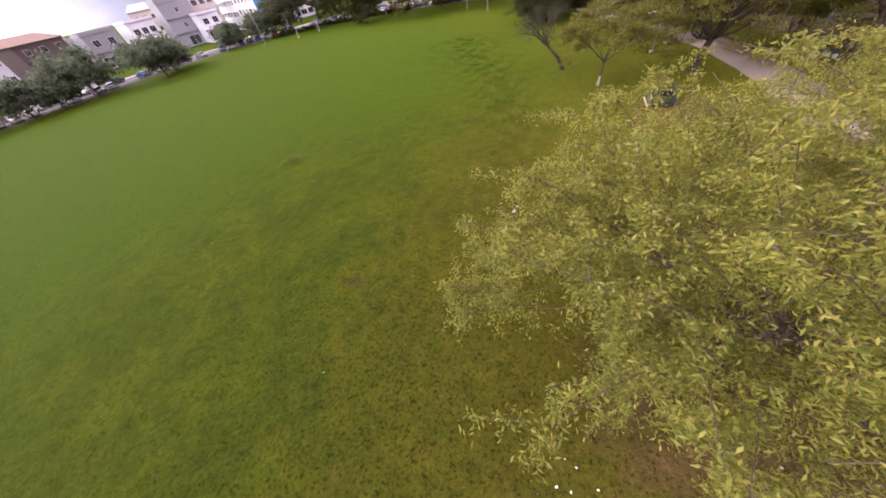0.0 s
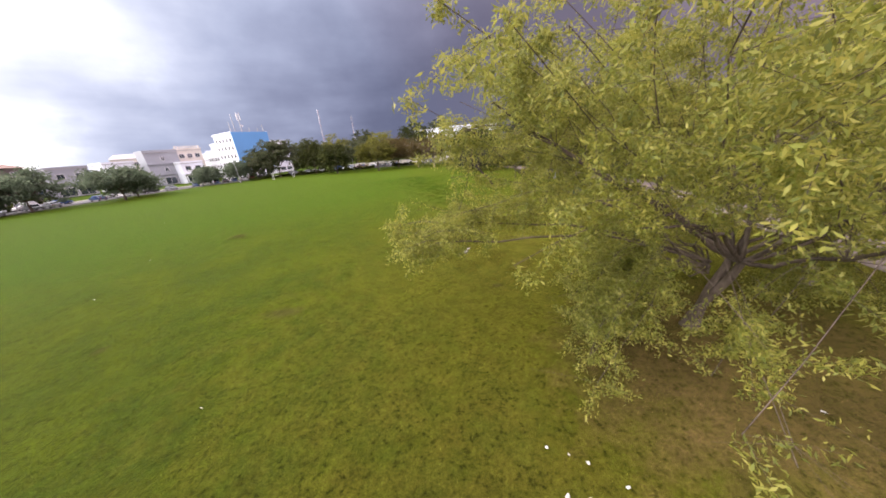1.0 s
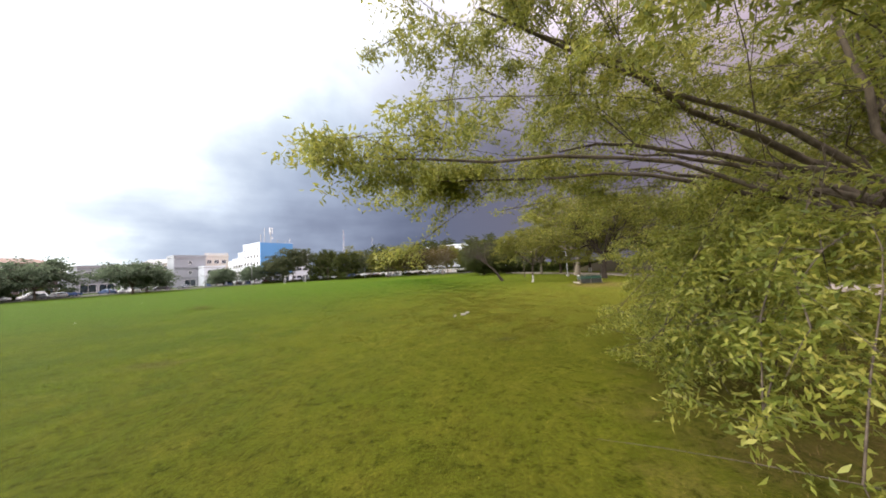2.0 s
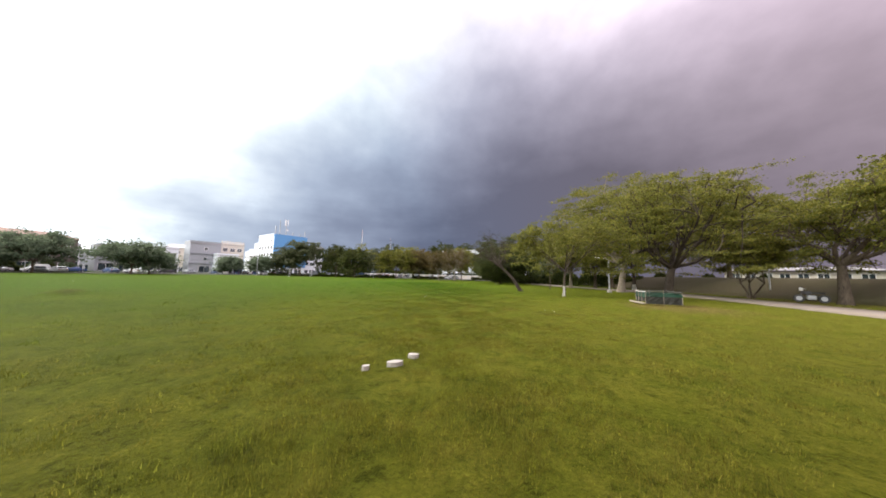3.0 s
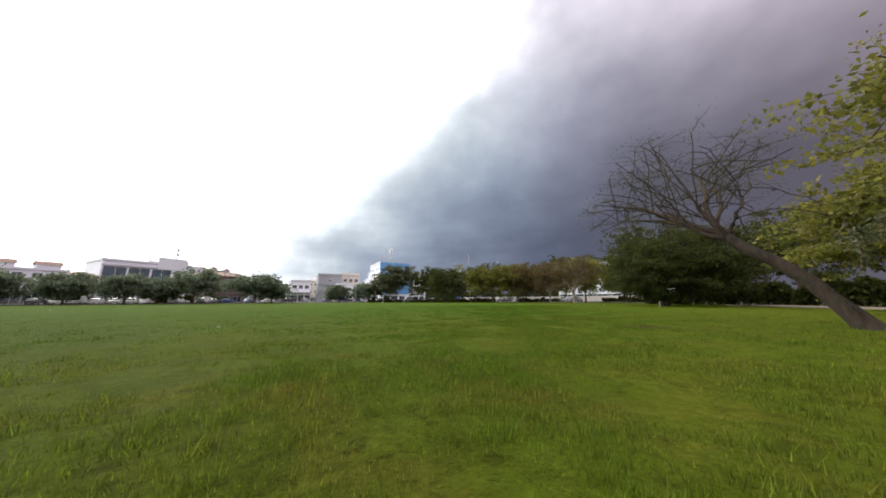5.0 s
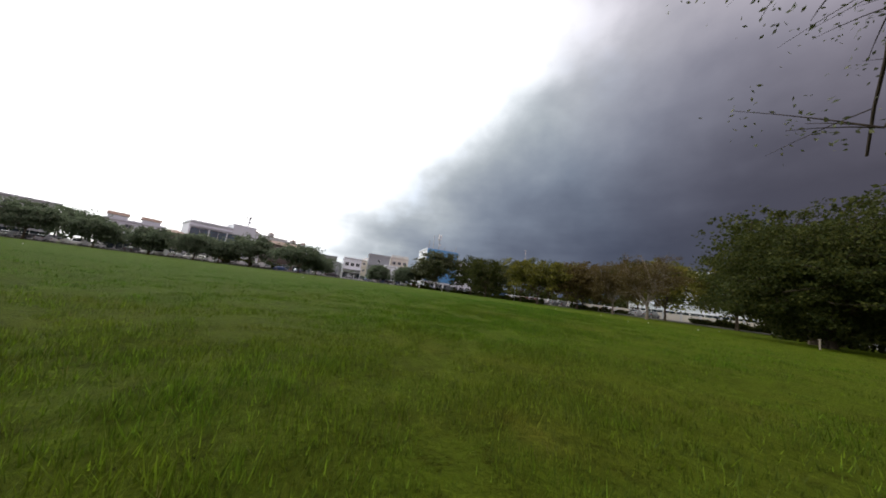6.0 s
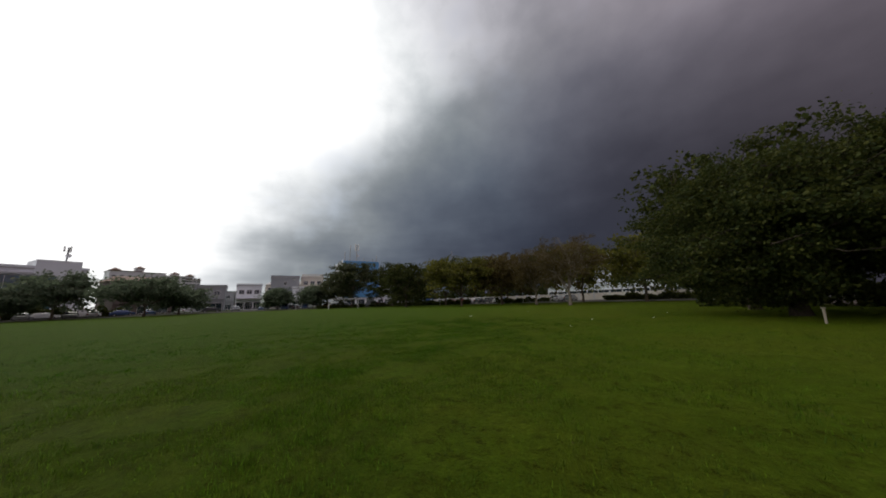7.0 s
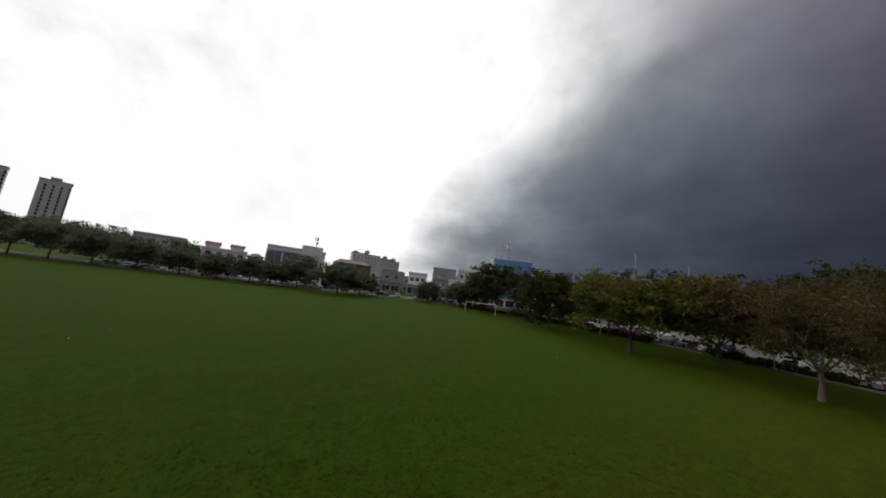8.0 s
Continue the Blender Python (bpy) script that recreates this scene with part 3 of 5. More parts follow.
def tree_thing(label, at, seed, height, spread, fork, trunk_r, leaf="rain_leaf", bark="bark", limbs=6, boughs=9, twigs=4,
               leaves=26, leaf_size=0.3, slim=0.32, clump=0.55, droop=0.0, lean=(0, 0), offset=(0, 0), base_z=0.38, flat=1.0,
               stems=1, lane=None, fade=0.0, thin=1.0, pad=0.75, shell=0.55, skirt=0, tight=0.36, reaches=(), name="tree", group=""):
    """A tapered trunk, limbs that fan out to the crown's rim, and leaf clumps on the twigs.

    height: the crown's top; spread: the crown's radius (one number, or along x and y); fork: the height at which the limbs part;
    base_z: how low the crown hangs, as a share of the height; pad: how flat the clumps are; shell: the share of boughs that end
    on the dome itself; skirt: boughs that hang to the ground; reaches: places to which long limbs grow; lane: a line (two points and a radius) that the twigs keep out of."""
    rng = np.random.default_rng(seed)
    sx, sy = spread if isinstance(spread, tuple) else (spread, spread)
    tubes, clumps = [], []
    low = height * base_z
    centre = np.array([lean[0] + offset[0], lean[1] + offset[1], low])
    tall = height - low
    flatten = np.array([1, 1, pad])

    def bough_to(s, end, r0):
        if lane is not None and off_lane(end, lane, at)[0] < (lane[2] * 1.15 if end[2] > 1.9 else 2.9):
            return
        end[2] = max(end[2], 0.45)
        bough = curve_between(s, end, (0, 0, 0.05 * height), rng, 6, 0.009 * height)
        if lane is not None and off_lane(bough, lane, at).min() < lane[2]:
            return
        tubes.append(tube(bough, np.linspace(r0 * 0.32, 0.014 + 0.001 * height, 6) * thin, 4))
        for k in range(twigs):
            q = bough[rng.integers(2, 6)]
            e = q + rng.normal(0, 1, 3) * clump * np.array([1.3, 1.3, 0.8 * pad]) + np.array([0, 0, -droop * clump])
            e[2] = max(e[2], 0.3)
            if lane is not None and off_lane(e, lane, at)[0] < lane[2]:
                continue
            if leaf_size < 0.26:
                tubes.append(tube(curve_between(q, e, (0, 0, 0.1 * clump), rng, 4), np.linspace(0.013, 0.004, 4) * thin, 4))
            if rng.uniform() >= fade:
                m = max(3, int(leaves * rng.uniform(0.5, 1.4)))
                t = rng.uniform(0.1, 1.1, (m, 1))
                clumps.append(q + (e - q) * t + rng.normal(0, clump * tight, (m, 3)) * flatten)

    for stem in range(stems):
        foot = np.zeros(3) if stems == 1 else np.array([rng.normal(0, 0.16), rng.normal(0, 0.16), 0])
        lean_s = np.array([lean[0], lean[1]]) + (0 if stems == 1 else rng.normal(0, 0.55, 2))
        top = np.array([lean_s[0], lean_s[1], fork])
        path = curve_between(foot, top, (-lean_s[0] * 0.12, -lean_s[1] * 0.12, 0), rng, 8, 0.035)
        radii = np.linspace(trunk_r, trunk_r * 0.7, 8)
        radii[0] *= 1.35
        radii[1] *= 1.1
        path[0, 2] = -0.15
        tubes.append(tube(path, radii, 10))
        for i in range(limbs):
            a = 2 * np.pi * (i + rng.uniform(-0.3, 0.3)) / limbs + stem * 1.3
            reach, lift = rng.uniform(0.45, 0.8), rng.uniform(0.3, 0.85)
            if i == 0:
                reach, lift = 0.15, 0.95
            tip = centre + np.array([np.cos(a) * sx * reach, np.sin(a) * sy * reach, tall * lift * 0.72])
            limb = curve_between(top, tip, (0, 0, 0.12 * height * rng.uniform(-0.4, 0.8)), rng, 9, 0.011 * height)
            r0 = trunk_r * rng.uniform(0.4, 0.55)
            tubes.append(tube(limb, np.linspace(r0, r0 * 0.3, 9), 7))
            for j in range(boughs):
                s = limb[rng.integers(3, 9)]
                b = a + rng.normal(0, 0.55)
                rr = np.sqrt(rng.uniform(0.06, 1.0))
                zz = rng.uniform(0.86, 1.02) if rng.uniform() < shell else rng.uniform(-0.1, 0.9)
                dome = np.sqrt(max(0.0, 1 - min(1, rr) ** 2 * flat))
                end = centre + np.array([np.cos(b) * sx * rr, np.sin(b) * sy * rr, tall * (0.2 + 0.8 * dome) * zz - droop * rr * low * 0.9])
                bough_to(s, end + rng.normal(0, 0.022 * height, 3), r0)
    for tip in reaches:
        tip = np.array(tip) - np.array(at)
        limb = curve_between(np.array([0, 0, fork]), tip, (0, 0, 0.9), rng, 10, 0.09)
        tubes.append(tube(limb, np.linspace(trunk_r * 0.3, 0.016, 10), 6))
        for j in range(9):
            s = limb[rng.integers(4, 10)] if j % 3 else limb[8]
            bough_to(s, s + (tip - s) * rng.uniform(0.2, 1.1) + rng.normal(0, 0.5, 3) * np.array([1, 1, 0.5]) + np.array([0, 0, 0.1]), trunk_r * 0.16)
    for j in range(skirt):
        # most hang on the open side of the crown
        b, rr = (rng.uniform(2.5, 3.8), rng.uniform(0.3, 0.62)) if j % 2 else (rng.uniform(-0.5, 3.8), rng.uniform(0.4, 0.85))
        z = rng.uniform(0.35, 1.7)
        s = np.array([centre[0] + np.cos(b) * sx * rr * 0.45, centre[1] + np.sin(b) * sy * rr * 0.45, max(fork, low * rng.uniform(0.8, 1.4))])
        end = np.array([centre[0] + np.cos(b) * sx * rr, centre[1] + np.sin(b) * sy * rr, z])
        if lane is not None and min(off_lane(s, lane, at)[0], off_lane(end, lane, at)[0] * 1.1) < lane[2] * 1.75:
            continue
        bough_to(s, end, trunk_r * 0.15)
        if j % 4 == 1:
            tubes.append(tube(curve_between(np.array([0, 0, fork * 0.9]), s, (0, 0, 0.3), rng, 7, 0.16), np.linspace(trunk_r * 0.2, trunk_r * 0.05, 7), 6))
    ob = thing(name, at, 0, label, "tree", group)
    part("trunk", mesh_of("trunk", *joined(tubes)), bark, ob, smooth=True)
    if clumps:
        pts = np.concatenate(clumps)
        if lane is not None:
            away = off_lane(pts, lane, at)
            pts = pts[(away > lane[2] * 0.9) & ((pts[:, 2] > 1.9) | ((away > 2.9) & (pts[:, 1] > -2.8)))]
        pts[:, 2] = np.maximum(pts[:, 2], 0.15)
        part("crown", mesh_of("crown", *leaf_quads(pts, leaf_size, slim, rng, droop)), leaf, ob)
    return ob


# ---------------------------------------------------------------- ground
def make_ground():
    """One sheet to the horizon, finest and unevenly tufted where the flight is low."""
    def axis(a, b, step, far):
        core = np.arange(a, b + step / 2, step)
        out = np.geomspace(1.0, far, 34)
        return np.concatenate([(a - out)[::-1], core, b + out])

    gx, gy = axis(-26, 16, 0.34, 2600), axis(-16, 58, 0.32, 2600)
    x, y = np.meshgrid(gx, gy, indexing="ij")
    fx, fy = x.ravel(), y.ravel()
    near = np.clip(1.6 - np.hypot(np.maximum(np.abs(fx + 5) - 15, 0), np.maximum(np.abs(fy - 21) - 33, 0)) / 12, 0, 1)
    z = np.array([(noise.noise((a * 0.13, b * 0.13, 0.3)) * 0.05 + noise.noise((a * 0.9, b * 0.9, 4.0)) * 0.035 + noise.noise((a * 2.6, b * 2.6, 9.0)) * 0.022 + 0.28 * math.exp(-((a + 20.4) ** 2 + (b - 15.4) ** 2) / 0.8)) if k else 0.0 for a, b, k in zip(fx, fy, near)])
    z = z * near - 0.06
    v = np.stack([fx, fy, z], 1)
    nx, ny = len(gx), len(gy)
    i, j = np.meshgrid(np.arange(nx - 1), np.arange(ny - 1), indexing="ij")
    a = (i * ny + j).ravel()
    f = np.stack([a, a + ny, a + ny + 1, a + 1], 1)
    tagged(part("ground", mesh_of("ground", v, f), "ground", smooth=True), "wide mown grass field, green with dry brown patches", "ground", kind="structure")
    return gx, gy, z.reshape(nx, ny)


GROUND_GRID = make_ground()


def ground_z(x, y):
    """The ground's height under points, between the sheet's corners."""
    gx, gy, z = GROUND_GRID
    i = np.clip(np.searchsorted(gx, x) - 1, 0, len(gx) - 2)
    j = np.clip(np.searchsorted(gy, y) - 1, 0, len(gy) - 2)
    u, v = (x - gx[i]) / (gx[i + 1] - gx[i]), (y - gy[j]) / (gy[j + 1] - gy[j])
    return (z[i, j] * (1 - v) + z[i, j + 1] * v) * (1 - u) + (z[i + 1, j] * (1 - v) + z[i + 1, j + 1] * v) * u


def ribbon(name, pts, width, z, mat, label, category, thick=0.25):
    """A strip of paving along a polyline, with depth."""
    pts = np.asarray(pts, float)
    d = np.gradient(pts, axis=0)
    d /= np.linalg.norm(d, axis=1, keepdims=True)
    nrm = np.stack([-d[:, 1], d[:, 0]], 1)
    l, r = pts + nrm * width / 2, pts - nrm * width / 2
    k = len(pts)
    v = np.concatenate([np.c_[l, np.full(k, z)], np.c_[r, np.full(k, z)], np.c_[l, np.full(k, z - thick)], np.c_[r, np.full(k, z - thick)]])
    f = []
    for i in range(k - 1):
        f += [[k + i, k + i + 1, i + 1, i], [i, i + 1, 2 * k + i + 1, 2 * k + i], [3 * k + i, 3 * k + i + 1, k + i + 1, k + i]]
    return tagged(part(name, mesh_of(name, v, f), mat), label, category, kind="structure")


# the street that bounds the field: along the buildings, then past the tree row ahead
STREET = [(-330, -250), (-160, -45), (-124, 10), (-112, 34), (-101, 56), (-95, 78), (-86, 95), (-70, 110), (-42, 117), (-18, 114), (6, 106), (24, 93), (36, 76), (46, 60), (60, 42), (78, 20), (96, -8), (120, -60)]
ribbon("road", STREET, 10, 0.03, "asphalt", "grey asphalt street with parked cars", "road")


def shifted(pts, by):
    pts = np.asarray(pts, float)
    d = np.gradient(pts, axis=0)
    d /= np.linalg.norm(d, axis=1, keepdims=True)
    return pts + np.stack([d[:, 1], -d[:, 0]], 1) * by


ribbon("kerb", shifted(STREET, 5.2), 0.35, 0.16, "kerb", "weathered concrete kerb along the field", "kerb", 0.4)
ribbon("kerb", shifted(STREET, -5.2), 0.35, 0.16, "kerb", "weathered concrete kerb along the buildings", "kerb", 0.4)
ribbon("pavement", shifted(STREET, -7.0), 3.0, 0.12, "concrete", "pale concrete pavement before the buildings", "pavement", 0.35)
ribbon("path", [(10, -34), (16, -8), (20, 6), (22.3, 16), (23.6, 23), (24.2, 31), (23.4, 40), (21, 50), (19, 62), (21, 75), (27, 87)], 3.6, 0.02, "paving", "pinkish worn concrete footpath under the trees", "path", 0.2)



# ---------------------------------------------------------------- the acacia that the camera drops past
LANE = ((-2.7, -9.8, 3.0), (0.7, 4, 1.3), 1.5)
tree_thing("broad acacia with drooping narrow yellow-green leaves, bare grey twigs inside", (5.8, -3.4, 0), 11, 10.6, (8.6, 6.2), 2.4, 0.15,
           leaf="hero_leaf", bark="bark", limbs=8, boughs=13, twigs=9, leaves=130, leaf_size=0.11, slim=0.15, clump=0.46, droop=0.6,
           base_z=0.26, flat=0.42, stems=2, lane=LANE, thin=0.34, pad=0.75, shell=0.45, skirt=58, offset=(-0.3, 0), tight=0.2,
           reaches=[(-2.5, -3.3, 3.9), (-1.9, -1.6, 4.1)])
tree_thing("second acacia behind, with grey crooked limbs among thin leaves", (12.4, -1.9, 0), 12, 9.4, (6.5, 6.5), 1.6, 0.18,
           leaf="hero_leaf", bark="bark_pale", limbs=7, boughs=11, twigs=8, leaves=60, leaf_size=0.14, slim=0.17, clump=0.6, droop=0.4,
           base_z=0.3, stems=2, thin=0.55, pad=0.6, skirt=6)

# ---------------------------------------------------------------- trees of the park
tree_thing("spreading tree with a limewashed trunk and feathery leaves", (9.84, 24.2, 0), 21, 6.5, 5.2, 1.9, 0.105, leaf="rain_leaf", bark="bark_limed",
           limbs=7, boughs=11, twigs=7, leaves=52, leaf_size=0.13, clump=0.42, base_z=0.42, lean=(0.16, 0), offset=(0.5, 0.3), pad=0.5, thin=0.55)
tree_thing("leaning half-bare tree with crooked dark limbs", (7.87, 30.3, 0), 22, 6.7, (3.2, 3.0), 2.5, 0.19, leaf="grey_leaf", bark="bark_dark",
           limbs=8, boughs=9, twigs=6, leaves=36, leaf_size=0.055, slim=0.24, clump=0.42, base_z=0.42, lean=(-2.0, 0.6), offset=(-0.4, 1.7), fade=0.45, thin=0.65)
tree_thing("tall rain tree with a wide dark-green dome over bare inner limbs", (20.9, 34.6, 0), 23, 14.4, (10.0, 9.0), 3.2, 0.4, leaf="rain_leaf", bark="bark_pale", limbs=9, boughs=14, twigs=8,
           leaves=84, leaf_size=0.15, clump=0.8, base_z=0.18, offset=(0.4, 0.6), lean=(0.6, 0.3), pad=0.26, shell=0.72, flat=0.95)
tree_thing("rain tree with a yellow-green layered dome over crooked bare limbs", (18.4, 24.2, 0), 27, 10.4, (7.0, 6.6), 2.4, 0.36, leaf="rain_leaf", bark="bark_dark", limbs=9, boughs=12, twigs=8,
           leaves=80, leaf_size=0.13, clump=0.7, base_z=0.2, offset=(0.9, 0.2), lean=(0.5, 0.2), pad=0.24, shell=0.7, flat=0.9)
tree_thing("stout rain tree with a layered crown over the path", (29.5, 22.2, 0), 24, 10.2, (7.0, 7.0), 2.8, 0.32, leaf="rain_leaf", limbs=8, boughs=14, twigs=7,
           leaves=90, leaf_size=0.15, clump=0.75, base_z=0.28, offset=(1.5, -1), pad=0.28)
tree_thing("many-stemmed small tree by the path", (28.3, 27.2, 0), 25, 5.6, 3.0, 1.4, 0.09, leaf="rain_leaf", limbs=4, boughs=6, twigs=5, leaves=50,
           leaf_size=0.17, clump=0.5, stems=3, base_z=0.5, pad=0.5)
tree_thing("thin young tree with few leaves", (13.3, 37.0, 0), 26, 4.4, 1.3, 2.0, 0.05, leaf="grey_leaf", limbs=4, boughs=4, twigs=4, leaves=20, leaf_size=0.14, clump=0.3)
for k, (x, y, h, r, leaf, bk) in enumerate([(19.2, 44.5, 9, 5.0, "rain_leaf", "bark_pale"), (23.2, 45.0, 10.5, 5.6, "rain_leaf", "bark"), (29.0, 50.5, 12, 6.6, "dark_leaf", "bark"),
                                            (27.8, 42.8, 11.5, 6.2, "yellow_leaf", "bark_limed"), (37.0, 38.0, 12, 6.6, "rain_leaf", "bark"), (45, 27, 12, 6.6, "yellow_leaf", "bark"),
                                            (40, 13, 12, 7, "rain_leaf", "bark"), (11.5, 62.8, 10.8, 6.4, "dark_leaf", "bark"), (33, 60, 13, 7.5, "dark_leaf", "bark"), (52, 5, 13, 7.5, "yellow_leaf", "bark"),
                                            (26, 68, 12, 6.5, "dark_leaf", "bark"), (15.5, 72, 10, 5.5, "rain_leaf", "bark")]):
    tree_thing("park tree with a rounded %s crown beside the path" % {"yellow_leaf": "yellow-green", "rain_leaf": "green", "dark_leaf": "dark-green"}[leaf], (x, y, 2.0 if x > 35 else 0), 40 + k, h, r, h * 0.24, 0.17 + 0.008 * h,
               leaf=leaf, bark=bk, limbs=6, boughs=12, twigs=5, leaves=32, leaf_size=0.33, clump=0.8, base_z=0.3, pad=0.45, group="trees of the park")
# the row ahead
tree_thing("large dense dark-green tree with a low domed crown and stout trunk", (10.4, 57.2, 0), 60, 8.0, (6.0, 5.8), 1.9, 0.3, leaf="dark_leaf", bark="bark_dark", limbs=11, boughs=20, twigs=7,
           leaves=140, leaf_size=0.15, clump=0.7, base_z=0.2, offset=(0.8, 0), pad=0.6, shell=0.5, skirt=5)
tree_thing("nearly bare tree with reddish twigs and a pale trunk", (1.4, 81, 0), 61, 9.8, 5.0, 2.0, 0.2, leaf="brown_leaf", bark="bark_pale", limbs=8, boughs=12, twigs=7,
           leaves=46, leaf_size=0.17, clump=0.6, base_z=0.26, fade=0.35, thin=0.8, group="bare trees of the row")
tree_thing("nearly bare tree with reddish twigs and a pale trunk", (-3.6, 88, 0), 62, 9.4, 5.0, 2.0, 0.19, leaf="brown_leaf", bark="bark_pale", limbs=8, boughs=12, twigs=7,
           leaves=46, leaf_size=0.18, clump=0.6, base_z=0.26, fade=0.1, thin=0.8, group="bare trees of the row")
for k, (x, y, h, r, leaf, low) in enumerate([(-17.6, 89.7, 9.8, 7.0, "yellow_leaf", 0.3), (-11, 96, 10.5, 6.4, "brown_leaf", 0.24), (4, 97, 11, 6.0, "rain_leaf", 0.24), (-33.5, 95.5, 11.2, 5.4, "dark_leaf", 0.1),
                                             (-27, 104, 12, 6.4, "grey_leaf", 0.25), (-58.0, 104.5, 15.0, 9.6, "grey_leaf", 0.12), (-66, 108, 11, 6, "grey_leaf", 0.15), (-45, 107, 12.5, 6.5, "dark_leaf", 0.16), (12, 89, 10.5, 6, "yellow_leaf", 0.25), (-40, 126, 15, 7.5, "rain_leaf", 0.25),
                                             (-20, 126, 15, 7.5, "rain_leaf", 0.25), (-1, 121, 15, 7.5, "dark_leaf", 0.25), (20, 106, 14, 7.5, "rain_leaf", 0.25), (-5, 152, 21, 8, "dark_leaf", 0.4), (8, 154, 20, 6, "dark_leaf", 0.4),
                                             (-55, 132, 15, 7, "grey_leaf", 0.25), (-30, 140, 17, 8, "dark_leaf", 0.3), (-12, 108, 11, 6, "yellow_leaf", 0.25), (34, 92, 14, 7, "dark_leaf", 0.25)]):
    tree_thing("street tree with a %s crown in the row ahead" % {"yellow_leaf": "yellowish flat", "brown_leaf": "sparse brownish", "rain_leaf": "rounded green", "dark_leaf": "dense dark-green", "grey_leaf": "dull grey-green"}[leaf],
               (x, y, 0), 70 + k, h, r, h * 0.2, 0.22, leaf=leaf, limbs=6, boughs=13, twigs=5, leaves=46 if x == -58.0 else 22, leaf_size=0.5, clump=0.9, base_z=low, pad=0.5, group="street trees ahead")

# the street on the side of the buildings
for k, (x, y, h, r) in enumerate([(-81, 67.8, 8.6, 6.6), (-92.9, 58.8, 9.4, 6.4), (-84.5, 75, 6.8, 4.6), (-95, 52, 6.2, 4.2), (-97, 47, 7.2, 4.2), (-102, 39, 7.0, 4.0), (-107, 30, 7.6, 4.6), (-112, 20, 9.0, 5.5), (-117, 10, 10, 6), (-123, 0, 11, 7),
                                  (-130, -10, 12, 7.5), (-136, -20, 12.5, 8), (-144, -31, 13, 8), (-152, -44, 13.5, 8.5), (-161, -58, 13.5, 9), (-79, 96, 6.5, 3.6), (-72, 103, 7.2, 3.8), (-128, 26, 11, 5), (-145, 2, 13, 8), (-152, -12, 14, 8)]):
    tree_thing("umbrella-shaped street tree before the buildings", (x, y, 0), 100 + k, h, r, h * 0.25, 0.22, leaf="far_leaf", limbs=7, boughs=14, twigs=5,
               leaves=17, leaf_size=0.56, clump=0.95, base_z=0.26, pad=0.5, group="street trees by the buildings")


def hedge(at, rz, w, d, h, seed, label):
    rng = np.random.default_rng(seed)
    n = int(w * d * h * 110)
    p = np.stack([rng.uniform(-w / 2, w / 2, n), rng.uniform(-d / 2, d / 2, n), rng.uniform(0, 1, n) ** 0.6 * h], 1)
    p[:, 2] *= 0.75 + 0.35 * np.sin(p[:, 0] * 1.7 + seed) * np.sin(p[:, 0] * 0.6)
    ob = thing("hedge", at, rz, label, "hedge")
    part("leaves", mesh_of("leaves", *leaf_quads(p, 0.38, 0.35, rng)), "dark_leaf", ob)
    for x in np.arange(-w / 2 + 0.5, w / 2, 1.8):
        part("stem", mesh_of("stem", *tube(np.array([[x, 0, -0.1], [x + 0.1, 0.05, h * 0.5], [x, 0, h * 0.8]]), [0.05, 0.04, 0.02], 5)), "bark", ob)


for k, (x, y, rz, w, h) in enumerate([(-104, 66, 68, 12, 2.6), (-107, 58, 65, 9, 3.0), (16, 66, -40, 12, 2.6), (25, 59, -40, 13, 3.0), (34, 51, -45, 12, 2.6), (41, 41, -52, 11, 2.2), (-30, 109, -5, 16, 1.2), (-8, 106, -15, 14, 1.1), (-46, 109, -3, 18, 1.0), (-62, 104.5, 30, 14, 0.9), (14, 98, -35, 14, 1.3)]):
    hedge((x, y, 0), rz, w, 2.2, h, 300 + k, "clipped dark-green hedge along the street")


def far_woods():
    """The belt of trees behind everything, too far to tell its trees apart."""
    rg = np.random.default_rng(77)
    n = 16000
    x = rg.uniform(-120, 70, n)
    top = 6.5 + 2.0 * np.sin(x * 0.21) + 1.4 * np.sin(x * 0.57 + 1)
    p = np.stack([x, 190 - 0.001 * (x + 20) ** 2 + rg.normal(0, 3, n), rg.uniform(0, 1, n) ** 0.7 * top], 1)
    tagged(part("far_woods", mesh_of("far_woods", *leaf_quads(p, 1.3, 0.35, rg)), "dark_leaf"), "distant belt of dark trees beyond the street", "trees", kind="stuff")


far_woods()


# ---------------------------------------------------------------- buildings
def window_meshes(w, h, mat="glass"):
    fr = boxes((-w / 2 - 0.08, -0.06, -0.08, w / 2 + 0.08, 0.1, 0), (-w / 2 - 0.08, -0.06, h, w / 2 + 0.08, 0.1, h + 0.08), (-w / 2 - 0.08, -0.06, 0, -w / 2, 0.1, h), (w / 2, -0.06, 0, w / 2 + 0.08, 0.1, h), (-0.03, -0.05, 0, 0.03, 0.1, h))
    f = bpy.data.meshes.new("window_frame")
    fr.to_mesh(f)
    fr.free()
    f.materials.append(M["white_metal"])
    gl = boxes((-w / 2, -0.03, 0, w / 2, 0.02, h))
    g = bpy.data.meshes.new("pane")
    gl.to_mesh(g)
    gl.free()
    g.materials.append(M[mat])
    return f, g


def put_window(parent, meshes, x, y, z, rz=0):
    w = new("window", meshes[0])
    w.parent = parent
    w.matrix_basis = pose(x, y, z, 0, 0, rz)
    p = new("pane", meshes[1])
    p.parent = w
    return w


